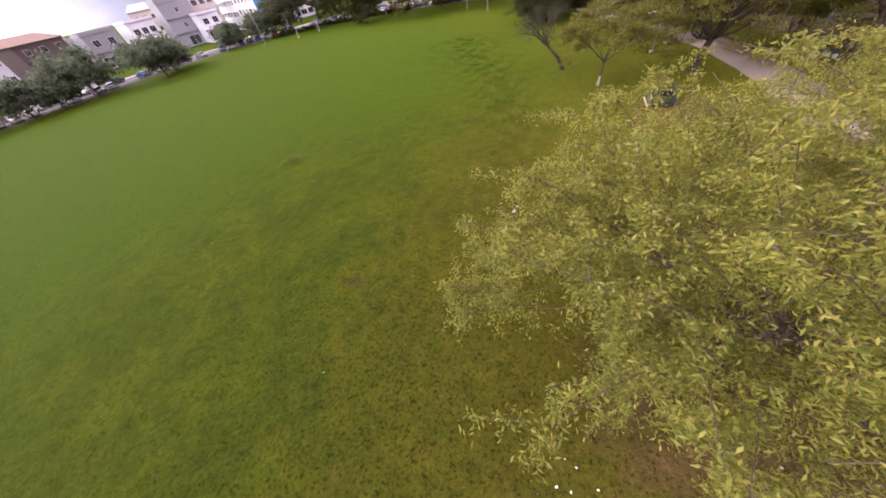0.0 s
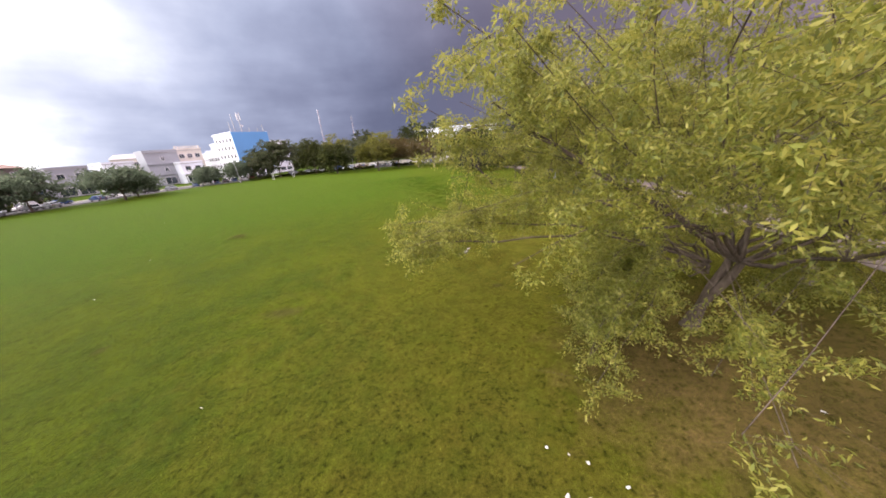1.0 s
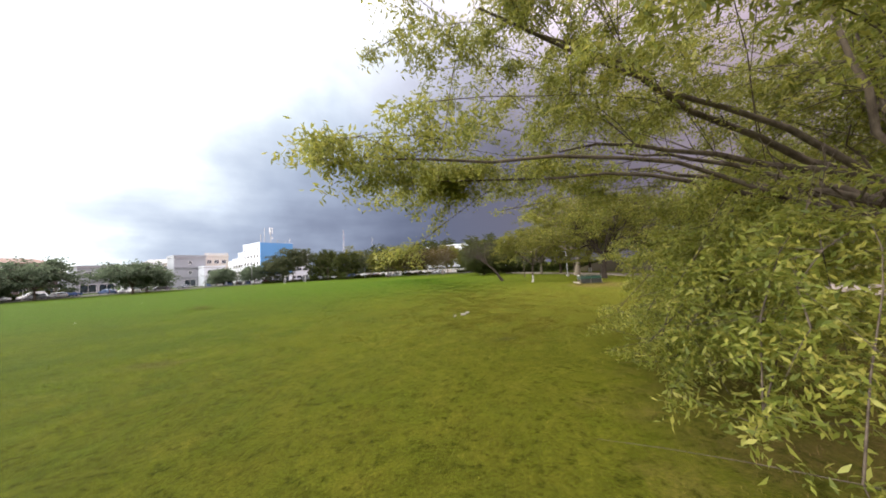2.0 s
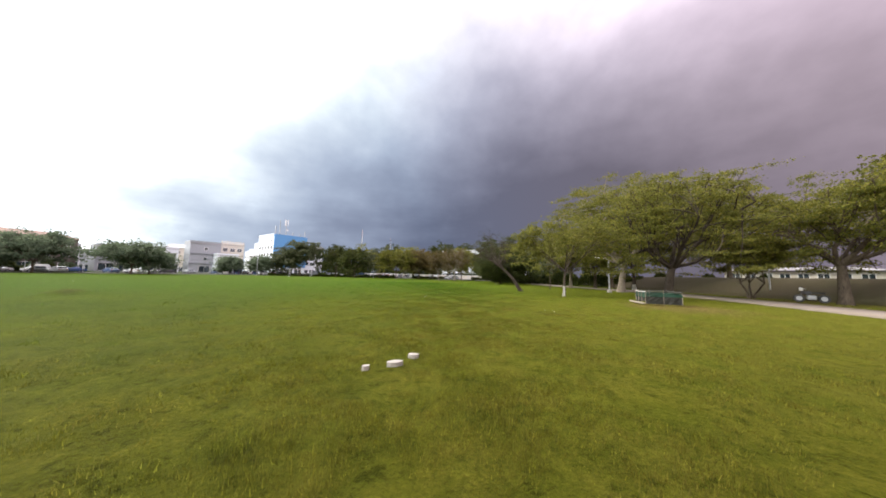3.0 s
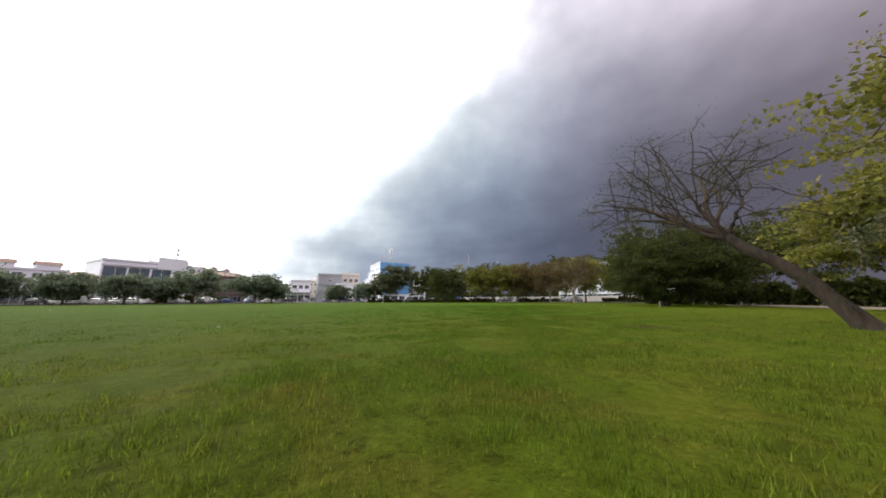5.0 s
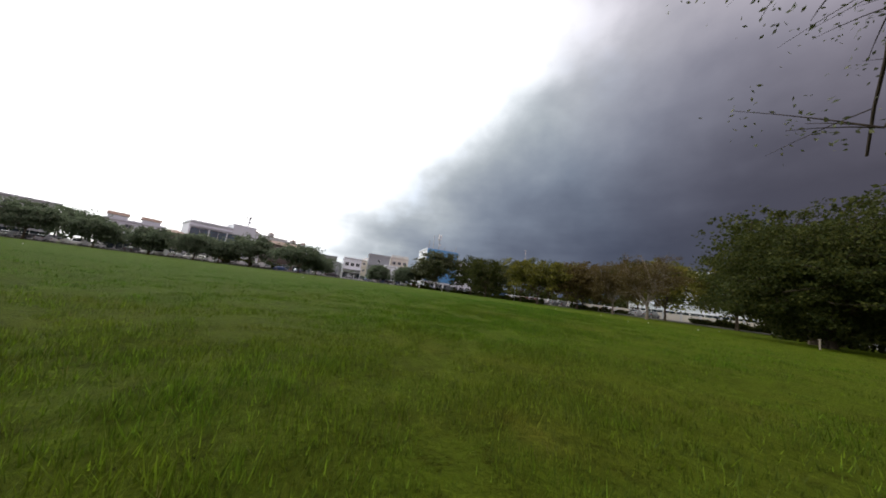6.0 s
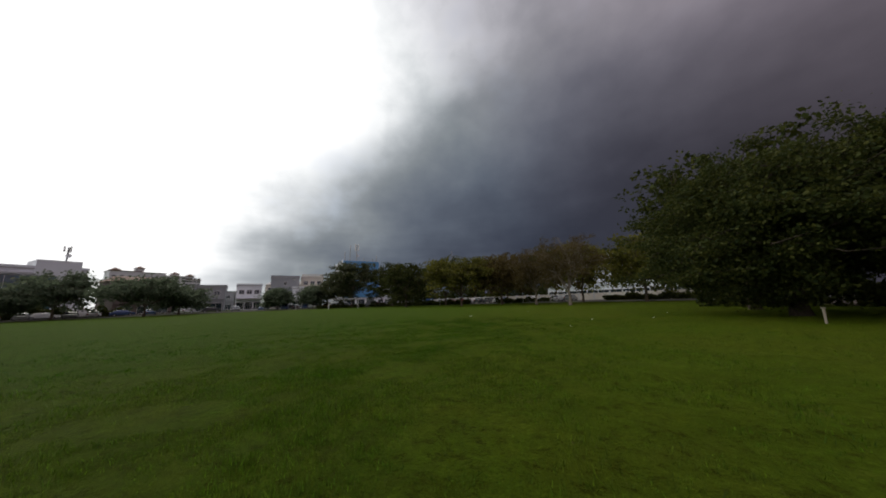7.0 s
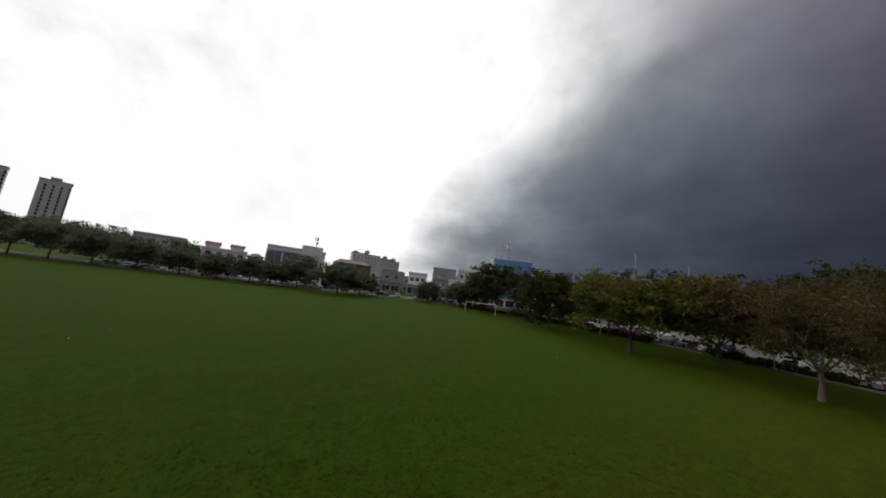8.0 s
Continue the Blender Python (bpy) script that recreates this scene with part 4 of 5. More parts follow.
def block(parent, x0, x1, y0, y1, z0, z1, mat, parapet=0.0, roof="roof", label=""):
    """A storey block with a roof slab and, if asked, a parapet."""
    part("wall", boxes((x0, y0, z0, x1, y1, z1)), mat, parent, label)
    t = 0.25
    part("roof", boxes((x0 - 0.15, y0 - 0.15, z1, x1 + 0.15, y1 + 0.15, z1 + 0.18)), roof, parent)
    if parapet:
        z = z1 + 0.18
        part("parapet", boxes((x0 - 0.15, y0 - 0.15, z, x1 + 0.15, y0 + t, z + parapet), (x0 - 0.15, y1 - t, z, x1 + 0.15, y1 + 0.15, z + parapet),
                              (x0 - 0.15, y0 + t, z, x0 + t, y1 - t, z + parapet), (x1 - t, y0 + t, z, x1 + 0.15, y1 - t, z + parapet)), mat, parent)


def window_row(parent, meshes, x0, x1, n, z, y=0.0):
    for i in range(n):
        put_window(parent, meshes, x0 + (x1 - x0) * (i + 0.5) / n, y - 0.02, z)


def side_windows(parent, meshes, y0, y1, n, z, x, rz):
    for i in range(n):
        put_window(parent, meshes, x, y0 + (y1 - y0) * (i + 0.5) / n, z, rz)


WIN = window_meshes(1.5, 1.4)
WIN_S = window_meshes(0.9, 1.1)
WIN_W = window_meshes(2.6, 1.5)
SHOP = window_meshes(3.2, 2.4)
BAY = window_meshes(4.1, 9.0, "blue_glass")


def antenna_mast(at, h, label, kind="panels"):
    ob = thing("antenna_mast", at, 20, label, "antenna")
    part("pole", rods(((0, 0, 0), (0, 0, h), 0.2)), "steel", ob)
    for k in range(3):
        a = 2 * math.pi * k / 3
        x, y = 0.75 * math.cos(a), 0.75 * math.sin(a)
        for z in (h * 0.75, h * 0.95):
            part("bracket", rods(((0, 0, z), (x, y, z), 0.05)), "steel", ob)
        part("panel_antenna", boxes((x - 0.18, y - 0.12, h * 0.68, x + 0.18, y + 0.12, h * 1.06), bevel=0.04), "white_metal", ob)
    bm = bmesh.new()
    bmesh.ops.create_cone(bm, cap_ends=True, segments=16, radius1=0.55, radius2=0.55, depth=0.3, matrix=pose(0.7, -0.2, h * 0.4, 80, 0, 30))
    part("dish", bm, "pale_grey", ob)
    return ob


def white_office():
    b = thing("office_building", (-128.3, 49.4, 0), 89, "white four-storey office block with tall blue-glass bays and a stepped roofline", "building")
    b.matrix_basis = b.matrix_basis @ Matrix.Diagonal((1.26, 1.1, 1.0, 1.0))
    block(b, 0, 17, 0, 15, 0, 13.2, "white_wall", 0.7)
    part("wall", boxes((9.8, -0.35, 11.6, 15.9, 8, 15.8)), "white_wall", b)
    for i in range(3):
        put_window(b, BAY, 2.3 + i * 4.3, -0.12, 2.4)
        part("column", boxes((-0.15 + i * 4.3, -0.5, 0, 0.2 + i * 4.3, 0, 11.58), bevel=0.03), "white_wall", b)
    part("column", boxes((12.75, -0.5, 0, 13.3, 0, 11.58), bevel=0.03), "white_wall", b)
    for z in (1.0, 4.6, 8.2):
        put_window(b, WIN_S, 16.0, -0.02, z)
    for z in (1.2, 4.8, 8.6):
        side_windows(b, WIN_S, 1, 14, 4, z, 17.02, 90)
    part("band", boxes((-0.2, -0.55, 11.7, 9.7, 0, 12.2)), "pale_grey", b)
    part("canopy", boxes((2, -2.2, 2.0, 14, 0, 2.3)), "pale_grey", b)
    return b


white_office()
antenna_mast((-129.5, 66.8, 15.8), 4.2, "white telecom mast with panel antennas on the office roof")


def blue_block():
    b = thing("shop_office_block", (-87.0, 131.0, 0), 55, "five-storey block with a plain bright-blue end wall and white flank", "building")
    b.matrix_basis = b.matrix_basis @ Matrix.Scale(1.06, 4)
    H = 18.2
    part("wall", boxes((0, 0.25, 0, 15, 18, H)), "white_wall", b)
    part("wall", boxes((-0.1, -0.15, 3.6, 15.1, 0.25, H + 0.7)), "blue_wall", b, "plain bright-blue end wall")
    part("roof", boxes((-0.2, 0.25, H, 15.2, 18.2, H + 0.25)), "roof", b)
    part("parapet", boxes((-0.2, 0.25, H + 0.25, 0.15, 18.2, H + 0.9), (14.9, 0.25, H + 0.25, 15.2, 18.2, H + 0.9)), "white_wall", b)
    for z in (1.0, 5.2, 8.6, 12.0, 15.2):
        side_windows(b, WIN, 1, 17.5, 5, z, -0.02, -90)
    part("pier", boxes((0.2, -0.1, 0, 1.2, 0.25, 3.6)), "white_wall", b)
    part("pier", boxes((13.8, -0.1, 0, 14.8, 0.25, 3.6)), "white_wall", b)
    window_row(b, SHOP, 1.4, 13.6, 3, 0.3, 0.22)
    # lower stepped rows of the same terrace
    for k, h in enumerate((15.0, 12.4, 11.6)):
        y0 = 18.3 + k * 9
        block(b, 1.2 + k * 0.8, 14, y0, y0 + 8.9, 0, h, "white_wall", 0.6)
        for z in (1.0, 4.6, 8.2):
            side_windows(b, WIN, y0 + 0.5, y0 + 8.5, 3, z, 1.18 + k * 0.8, -90)
    # the lower white wing on the other flank
    block(b, 15.1, 26, 4, 16, 0, 14.6, "white_wall", 0.5)
    for z in (1.0, 5.0, 8.6, 12.0):
        window_row(b, WIN_W, 15.6, 25.6, 3, z, 4.0)
    return b


blue_block()
def on_blue_roof(x, y):
    p = pose(-87.0, 131.0, 0, 0, 0, 55) @ Vector((x * 1.06, y * 1.06, 19.56))
    return p.x, p.y, p.z


antenna_mast(on_blue_roof(6.0, 3.0), 8.4, "telecom mast with drum antennas on the blue block")
for x, y, h in ((0.6, 0.9, 4.6), (3.2, 3.0, 8.2), (9.2, 3.0, 2.6), (14.2, 0.9, 3.6), (13.4, 4.0, 2.4)):
    ob = thing("roof_aerial", on_blue_roof(x, y), 0, "thin white aerial on the roof of the blue block", "antenna", "roof aerials")
    part("rod", rods(((0, 0, 0), (0, 0, h), 0.17)), "steel", ob)
    part("foot", boxes((-0.3, -0.3, 0, 0.3, 0.3, 0.3)), "pale_grey", ob)


def terrace(at, rz, w, d, h, mat, storeys, per, label, name="shop_row", parapet=0.6, roof="roof", pitched=0.0, crenel=False, awning=True, win=None, grow=1.0):
    b = thing(name, at, rz, label, "building")
    b.matrix_basis = b.matrix_basis @ Matrix.Scale(grow, 4)
    block(b, 0, w, 0, d, 0, h, mat, 0 if pitched else parapet, roof)
    step = h / storeys
    for s in range(storeys):
        m = SHOP if s == 0 and storeys > 1 else (win or WIN)
        window_row(b, m, 0.4, w - 0.4, per, s * step + (0.3 if s == 0 else step * 0.32))
        if s:
            part("ledge", boxes((-0.1, -0.45, s * step - 0.12, w + 0.1, 0, s * step + 0.06)), mat, b)
    if awning:
        part("awning", boxes((0, -2.0, step * 0.86, w, -0.02, step * 0.92)), "roof", b)
        for i in range(per + 1):
            x = 0.15 + (w - 0.3) * i / per
            part("post", boxes((x - 0.12, -1.95, 0, x + 0.12, -1.7, step * 0.86)), mat, b)
    if pitched:
        bm = bmesh.new()
        z = h + 0.18
        v = [bm.verts.new(p) for p in ((-0.6, -0.6, z), (w + 0.6, -0.6, z), (w + 0.6, d + 0.6, z), (-0.6, d + 0.6, z), (1.5, d / 2, z + pitched), (w - 1.5, d / 2, z + pitched))]
        for f in ((0, 1, 5, 4), (1, 2, 5), (2, 3, 4, 5), (3, 0, 4), (3, 2, 1, 0)):
            bm.faces.new([v[i] for i in f])
        part("pitched_roof", bm, roof, b)
    if crenel:
        for i in range(9):
            x = w * (i + 0.2) / 9
            part("merlon", boxes((x, -0.15, h + 0.18 + parapet, x + w / 16, 0.2, h + 1.1 + parapet)), mat, b)
    return b


terrace((-107.2, 122.5, 0), 53, 6.6, 10, 7.0, "white_wall", 2, 2, "narrow two-storey white shop with large windows", grow=1.2)
terrace((-118.7, 120.4, 0), 55.7, 9.4, 8.5, 11.4, "grey_wall", 3, 1, "plain grey three-storey commercial block", parapet=0.8, awning=False, win=WIN_S, grow=1.2)
terrace((-116.7, 134.3, 0), 52, 8.3, 11, 12.0, "cream_wall", 3, 3, "cream three-storey house with a crenellated parapet", crenel=True, awning=False, grow=1.2)
terrace((-127.1, 111.3, 0), 60, 7.6, 12, 8.6, "white_wall", 2, 3, "white two-storey shop row with dark upper windows", grow=1.2)
terrace((-135.3, 100.2, 0), 60, 8.4, 12, 8.2, "grey_wall", 2, 2, "dark grey low shop building", awning=False, grow=1.2)
terrace((-146.0, 90.1, 0), 64, 9.0, 12, 8.0, "white_wall", 2, 3, "white two-storey shop row beside the office", grow=1.2)
terrace((-132, 78.0, 0), 92, 15, 12, 11.0, "brown_wall", 3, 3, "dark gabled house behind the office", pitched=2.0, roof="brown_roof", awning=False)
terrace((-126, 30.5, 0), 93, 13, 13, 8.8, "white_wall", 3, 4, "white three-storey house with brown gabled roof boxes", awning=False)
for x, y in ((-129, 33.0), (-129.4, 40.2)):
    ob = thing("roof_house", (x, y, 8.98), 93, "small gabled stair house on the white roof", "building", "roof houses")
    part("wall", boxes((-2, -1.5, 0, 2, 1.5, 1.6)), "white_wall", ob)
    bm = bmesh.new()
    v = [bm.verts.new(p) for p in ((-2.3, -1.8, 1.6), (2.3, -1.8, 1.6), (2.3, 1.8, 1.6), (-2.3, 1.8, 1.6), (-2.3, 0, 2.7), (2.3, 0, 2.7))]
    for f in ((0, 1, 5, 4), (2, 3, 4, 5), (1, 2, 5), (3, 0, 4), (3, 2, 1, 0)):
        bm.faces.new([v[i] for i in f])
    part("roof", bm, "brown_roof", ob)
terrace((-126.5, 44.0, 0), 93, 4.8, 10, 8.0, "brown_wall", 2, 1, "dark brown brick house between white blocks", pitched=1.4, roof="brown_roof", awning=False)
terrace((-146.5, 7.5, 0), 97, 14, 14, 11.6, "pale_grey", 3, 4, "pale grey hall with a flat dark roof", awning=False)
terrace((-152, 140, 0), 42, 20, 16, 13.0, "cream_wall", 3, 6, "cream hall with a sloping tin roof", pitched=2.5, awning=False)
terrace((-170, 112, 0), 50, 20, 16, 9.0, "grey_wall", 2, 5, "low grey warehouse behind the shops", awning=False)
# white terrace far ahead and the white hall behind the path
terrace((-4.5, 148, 0), -28, 42, 12, 14.0, "white_wall", 3, 12, "long white terrace above the trees", awning=False)
terrace((45.3, 47.2, 1.4), -52.6, 14, 9, 1.7, "cream_wall", 1, 8, "long low white hall with a row of dark windows", name="hall", parapet=0.2, awning=False, win=WIN_S, pitched=0.6)
terrace((60, 33, 1.9), -62, 24, 12, 8.5, "brown_wall", 2, 4, "grey two-storey building with wide dark glazing", name="hall", awning=False, win=WIN_W)


def tower(at, rz, w, d, h, mat, label, shoulder=0.0):
    b = thing("apartment_tower", at, rz, label, "building", "far apartment towers")
    part("wall", boxes((0, 0, 0, w, d, h)), mat, b)
    n = int(h / 3.1) - 1
    bal, pane = bpy.data.meshes.new("balcony"), bpy.data.meshes.new("window")
    for me, bm, mt in ((bal, boxes((-w * 0.07, -1.0, 0, w * 0.07, 0, 1.9)), "white_wall"), (pane, boxes((-w * 0.035, -0.12, 0, w * 0.035, 0, 2.2)), "glass")):
        bm.to_mesh(me)
        bm.free()
        me.materials.append(M[mt])
    for i in range(4):
        for k in range(n):
            for me, x in ((bal, w * (i + 0.42) / 4), (pane, w * (i + 0.85) / 4)):
                ob = new(me.name.split(".")[0], me)
                ob.parent = b
                ob.matrix_basis = pose(x, 0, 2.4 + k * 3.1)
    part("roof", boxes((-0.4, -0.4, h, w + 0.4, d + 0.4, h + 0.6)), "roof", b)
    part("lift_house", boxes((w * 0.3, d * 0.2, h + 0.6, w * 0.65, d * 0.8, h + 3.4)), "pale_grey", b)
    return b


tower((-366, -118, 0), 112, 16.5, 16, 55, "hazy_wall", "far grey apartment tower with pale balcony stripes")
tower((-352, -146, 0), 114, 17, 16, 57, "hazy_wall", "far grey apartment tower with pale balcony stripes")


def stepped_apartments():
    b = thing("apartment_block", (-387, 147, 0), 84, "far pinkish-grey apartment block with small hipped roof turrets", "building")
    for k, (x0, x1, h) in enumerate(((0, 21, 39.5), (21, 39, 39.0), (39, 55, 36.5), (55, 69, 33.5))):
        y0 = (k % 2) * 1.8
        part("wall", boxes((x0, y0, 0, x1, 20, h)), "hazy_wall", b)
        part("roof", boxes((x0 - 0.5, y0 - 0.5, h, x1 + 0.5, 20.5, h + 0.6)), "brown_roof", b)
        for s in range(4, 11):
            window_row(b, WIN_W, x0, x1, 4, 2 + s * 3.2, y0)
    for x, h in ((4, 40.2), (20, 42.6), (47, 38.6), (60, 37.2)):
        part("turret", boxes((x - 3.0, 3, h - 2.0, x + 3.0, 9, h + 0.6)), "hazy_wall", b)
        bm = bmesh.new()
        bmesh.ops.create_cone(bm, cap_ends=True, segments=4, radius1=5.6, radius2=0.1, depth=2.6, matrix=pose(x, 6, h + 1.9, 0, 0, 45))
        part("turret_roof", bm, "brown_roof", b)
    return b


stepped_apartments()


def boundary_wall():
    b = thing("boundary_wall", (0, 0, 0), 0, "long low whitewashed boundary wall across the street", "wall")
    line = shifted(STREET, -10.5)[8:12]
    for p, q in zip(line, line[1:]):
        d = Vector((*(q - p), 0))
        n = max(1, int(d.length / 3.2))
        step = d.length / n
        for i in range(n):
            at = pose(p[0] + d.x * i / n, p[1] + d.y * i / n, 0, 0, 0, math.degrees(math.atan2(d.y, d.x)))
            for name, bm, mt in (("panel", boxes((0.3, -0.09, -0.1, step, 0.09, 1.7)), "cream_wall"), ("post", boxes((0, -0.16, -0.1, 0.29, 0.16, 1.95)), "pale_grey")):
                part(name, bm, mt, b).matrix_basis = at


boundary_wall()


# ---------------------------------------------------------------- cars
def car_thing(at, rz, tall=0.0, long=4.3):
    b = thing("car", at, rz, "parked %s beside the field" % ("pale van" if tall > 0.3 else "car"), "car", "parked cars")
    L2, W, H = long / 2, 0.86, 1.45 + tall
    prof = [(-L2, 0.35), (-L2, 0.8), (-L2 + 0.12, 0.95), (-L2 + 0.45, 1.0), (-L2 + 0.95, H - 0.06), (-L2 + 1.2, H), (0.45, H), (0.7, H - 0.06), (L2 - 1.05 + tall * 0.8, 0.98), (L2 - 0.15, 0.84), (L2, 0.68), (L2, 0.35)]
    bm = bmesh.new()
    rings = []
    for y, inset in ((-W, 0.06), (-W + 0.1, 0.0), (W - 0.1, 0.0), (W, 0.06)):
        ring = []
        for x, z in prof:
            k = 1 - 0.16 * max(0.0, (z - 0.95) / (H - 0.95))
            ring.append(bm.verts.new((x * (1 - inset * 0.3), y * k, z - inset * (0.4 if z > 0.9 else 0))))
        rings.append(ring)
    n = len(prof)
    for r in range(3):
        for i in range(n):
            bm.faces.new((rings[r][i], rings[r][(i + 1) % n], rings[r + 1][(i + 1) % n], rings[r + 1][i]))
    bm.faces.new(rings[0])
    bm.faces.new(list(reversed(rings[3])))
    body = part("body", bm, "car", b)
    for s in (-1, 1):
        y = s * (W * 0.93)
        bm = bmesh.new()
        v = [bm.verts.new(p) for p in ((-L2 + 0.72, y * 1.01, 1.02), (L2 - 1.35, y * 1.01, 1.02), (0.5, y * 0.9, H - 0.13), (-L2 + 1.1, y * 0.9, H - 0.13))]
        bm.faces.new(v)
        bmesh.ops.solidify(bm, geom=bm.faces[:], thickness=0.03)
        part("side_window", bm, "glass", body)
    for x0, z0, x1, z1 in ((L2 - 1.12 + tall * 0.8, 1.02, 0.74, H - 0.1), (-L2 + 0.5, 1.05, -L2 + 0.92, H - 0.1)):
        bm = bmesh.new()
        e = 0.03 if x0 > 0 else -0.03
        v = [bm.verts.new(p) for p in ((x0 + e, -0.72, z0), (x0 + e, 0.72, z0), (x1 + e, 0.62, z1), (x1 + e, -0.62, z1))]
        bm.faces.new(v)
        bmesh.ops.solidify(bm, geom=bm.faces[:], thickness=0.03)
        part("windscreen", bm, "glass", body)
    for x in (-L2 + 0.85, L2 - 0.85):
        for y in (-W + 0.06, W - 0.06):
            bm = bmesh.new()
            bmesh.ops.create_cone(bm, cap_ends=True, segments=14, radius1=0.32, radius2=0.32, depth=0.22, matrix=pose(x, y, 0.32, 90))
            wheel = part("wheel", bm, "rubber", b)
            bm = bmesh.new()
            bmesh.ops.create_cone(bm, cap_ends=True, segments=10, radius1=0.19, radius2=0.19, depth=0.245, matrix=pose(x, y, 0.32, 90))
            part("rim", bm, "steel", wheel)
    for y in (-0.62, 0.62):
        part("headlight", boxes((L2 - 0.12, y - 0.17, 0.62, L2 + 0.015, y + 0.17, 0.76), bevel=0.03), "lamp_glass", b)
        part("tail_light", boxes((-L2 - 0.015, y - 0.14, 0.7, -L2 + 0.1, y + 0.14, 0.9), bevel=0.03), "red_lens", b)
    return b


CAR = car_thing((-89.0, 84, 0.03), 62)
VAN = car_thing((-56, 111.5, 0.03), 13, 0.5, 4.6)


def cars_along():
    rng = random.Random(5)
    pts = [Vector((*p, 0)) for p in shifted(STREET, 2.9)]
    far = [Vector((*p, 0)) for p in shifted(STREET, -3.6)]
    for line, chance, nose in ((pts, 0.78, 90), (far, 0.6, 0)):
        for a, b in zip(line[2:10], line[3:11]):
            d = b - a
            step = 2.9 if nose else 5.6
            ang = math.degrees(math.atan2(d.y, d.x))
            for i in range(int(d.length / step)):
                p = a + d * ((i + 0.5) * step / d.length)
                if rng.random() > chance or p.length < 1 or min((p - Vector((-89.0, 84, 0))).length, (p - Vector((-56, 111.5, 0))).length) < 5:
                    continue
                src = VAN if rng.random() < 0.2 else CAR
                copy_thing(src, pose(p.x, p.y, 0.03, 0, 0, ang + nose + rng.uniform(-4, 4) + (180 if rng.random() < 0.5 else 0)))


cars_along()


# ---------------------------------------------------------------- things on the field
def goal():
    g = thing("football_goal", (-52.5, 95.5, 0), 52, "white steel football goal at the far side of the field", "goal")
    part("post", rods(((-3.66, 0, 0), (-3.66, 0, 2.44), 0.06)), "white_metal", g)
    part("post", rods(((3.66, 0, 0), (3.66, 0, 2.44), 0.06)), "white_metal", g)
    part("crossbar", rods(((-3.72, 0, 2.44), (3.72, 0, 2.44), 0.06)), "white_metal", g)
    for x in (-3.66, 3.66):
        part("stay", rods(((x, 0, 2.44), (x, 1.6, 0), 0.035), ((x, 0, 0.04), (x, 1.6, 0.04), 0.035)), "white_metal", g)
    return g


goal()


def practice_cage():
    c = thing("net_enclosure", (11.9, 17.55, 0), -14.5, "low enclosure of green shade netting on white posts", "enclosure")
    w, d, h = 1.8, 2.3, 0.74
    rng = random.Random(3)

    def sheet(name, a, b, z0, z1, mat):
        bm = bmesh.new()
        n = 12
        grid = [[bm.verts.new((a[0] + (b[0] - a[0]) * i / n + rng.uniform(-0.02, 0.02), a[1] + (b[1] - a[1]) * i / n + rng.uniform(-0.03, 0.03), z0 + (z1 - z0) * j / 3 - (0.05 * math.sin(i * math.pi / 3) ** 2 if j == 3 else 0))) for j in range(4)] for i in range(n + 1)]
        for i in range(n):
            for j in range(3):
                bm.faces.new((grid[i][j], grid[i + 1][j], grid[i + 1][j + 1], grid[i][j + 1]))
        bmesh.ops.solidify(bm, geom=bm.faces[:], thickness=0.015)
        part(name, bm, mat, c)

    front, back = ((0, 0), (w, 0)), ((0.3, d), (w + 0.25, d))
    right, side = ((w, 0), (w + 0.25, d)), ((0, 0), (0.3, d))
    for a, b in (front, back, right):
        sheet("netting", a, b, 0.04, h * 0.62, "dark_net")
        sheet("top_band", a, b, h * 0.63, h * 0.93, "green_net")
        part("rim", rods(((*a, h), (*b, h), 0.03)), "dark_net", c, "dark rolled net rim")
    sheet("top_band", *side, h * 0.5, h * 0.86, "green_net")
    part("rail", rods(((*side[0], h), (*side[1], h), 0.018)), "white_metal", c)
    for x, y in ((0, 0), (w / 2, 0), (w, 0), (0.1, d * 0.35), (0.2, d * 0.68), (0.3, d), (w + 0.25, d), (w * 0.6, d)):
        part("post", rods(((x, y, 0), (x, y, h + 0.08), 0.014)), "timber", c)
    part("ground_beam", boxes((-0.12, 0.1, 0, 0.0, d - 0.1, 0.09), bevel=0.01), "timber", c)
    return c


practice_cage()


def motorbike():
    b = thing("motorbike", (28.0, 22.9, 0.0), 150, "dark parked motorbike with a pale headlamp fairing", "motorbike")
    for x in (-0.62, 0.62):
        bm = bmesh.new()
        bmesh.ops.create_cone(bm, cap_ends=True, segments=18, radius1=0.3, radius2=0.3, depth=0.11, matrix=pose(x, 0, 0.3, 90))
        w = part("wheel", bm, "rubber", b)
        bm = bmesh.new()
        bmesh.ops.create_cone(bm, cap_ends=True, segments=14, radius1=0.17, radius2=0.17, depth=0.13, matrix=pose(x, 0, 0.3, 90))
        part("hub", bm, "steel", w)
    part("frame", rods(((-0.62, 0, 0.3), (-0.1, 0, 0.42), 0.05), ((-0.1, 0, 0.42), (0.42, 0, 0.85), 0.05), ((0.62, 0, 0.3), (0.4, 0, 0.98), 0.04)), "dark_metal", b)
    part("engine", boxes((-0.25, -0.15, 0.22, 0.22, 0.15, 0.55), bevel=0.05), "steel", b)
    part("seat", boxes((-0.7, -0.13, 0.68, 0.1, 0.13, 0.8), bevel=0.05), "rubber", b)
    part("tank", boxes((0.0, -0.16, 0.6, 0.4, 0.16, 0.88), bevel=0.07), "dark_metal", b)
    part("handlebar", rods(((0.38, -0.36, 1.02), (0.38, 0.36, 1.02), 0.02)), "steel", b)
    part("headlamp_fairing", boxes((0.38, -0.13, 0.86, 0.56, 0.13, 1.12), bevel=0.06), "white_metal", b)
    return b


motorbike()


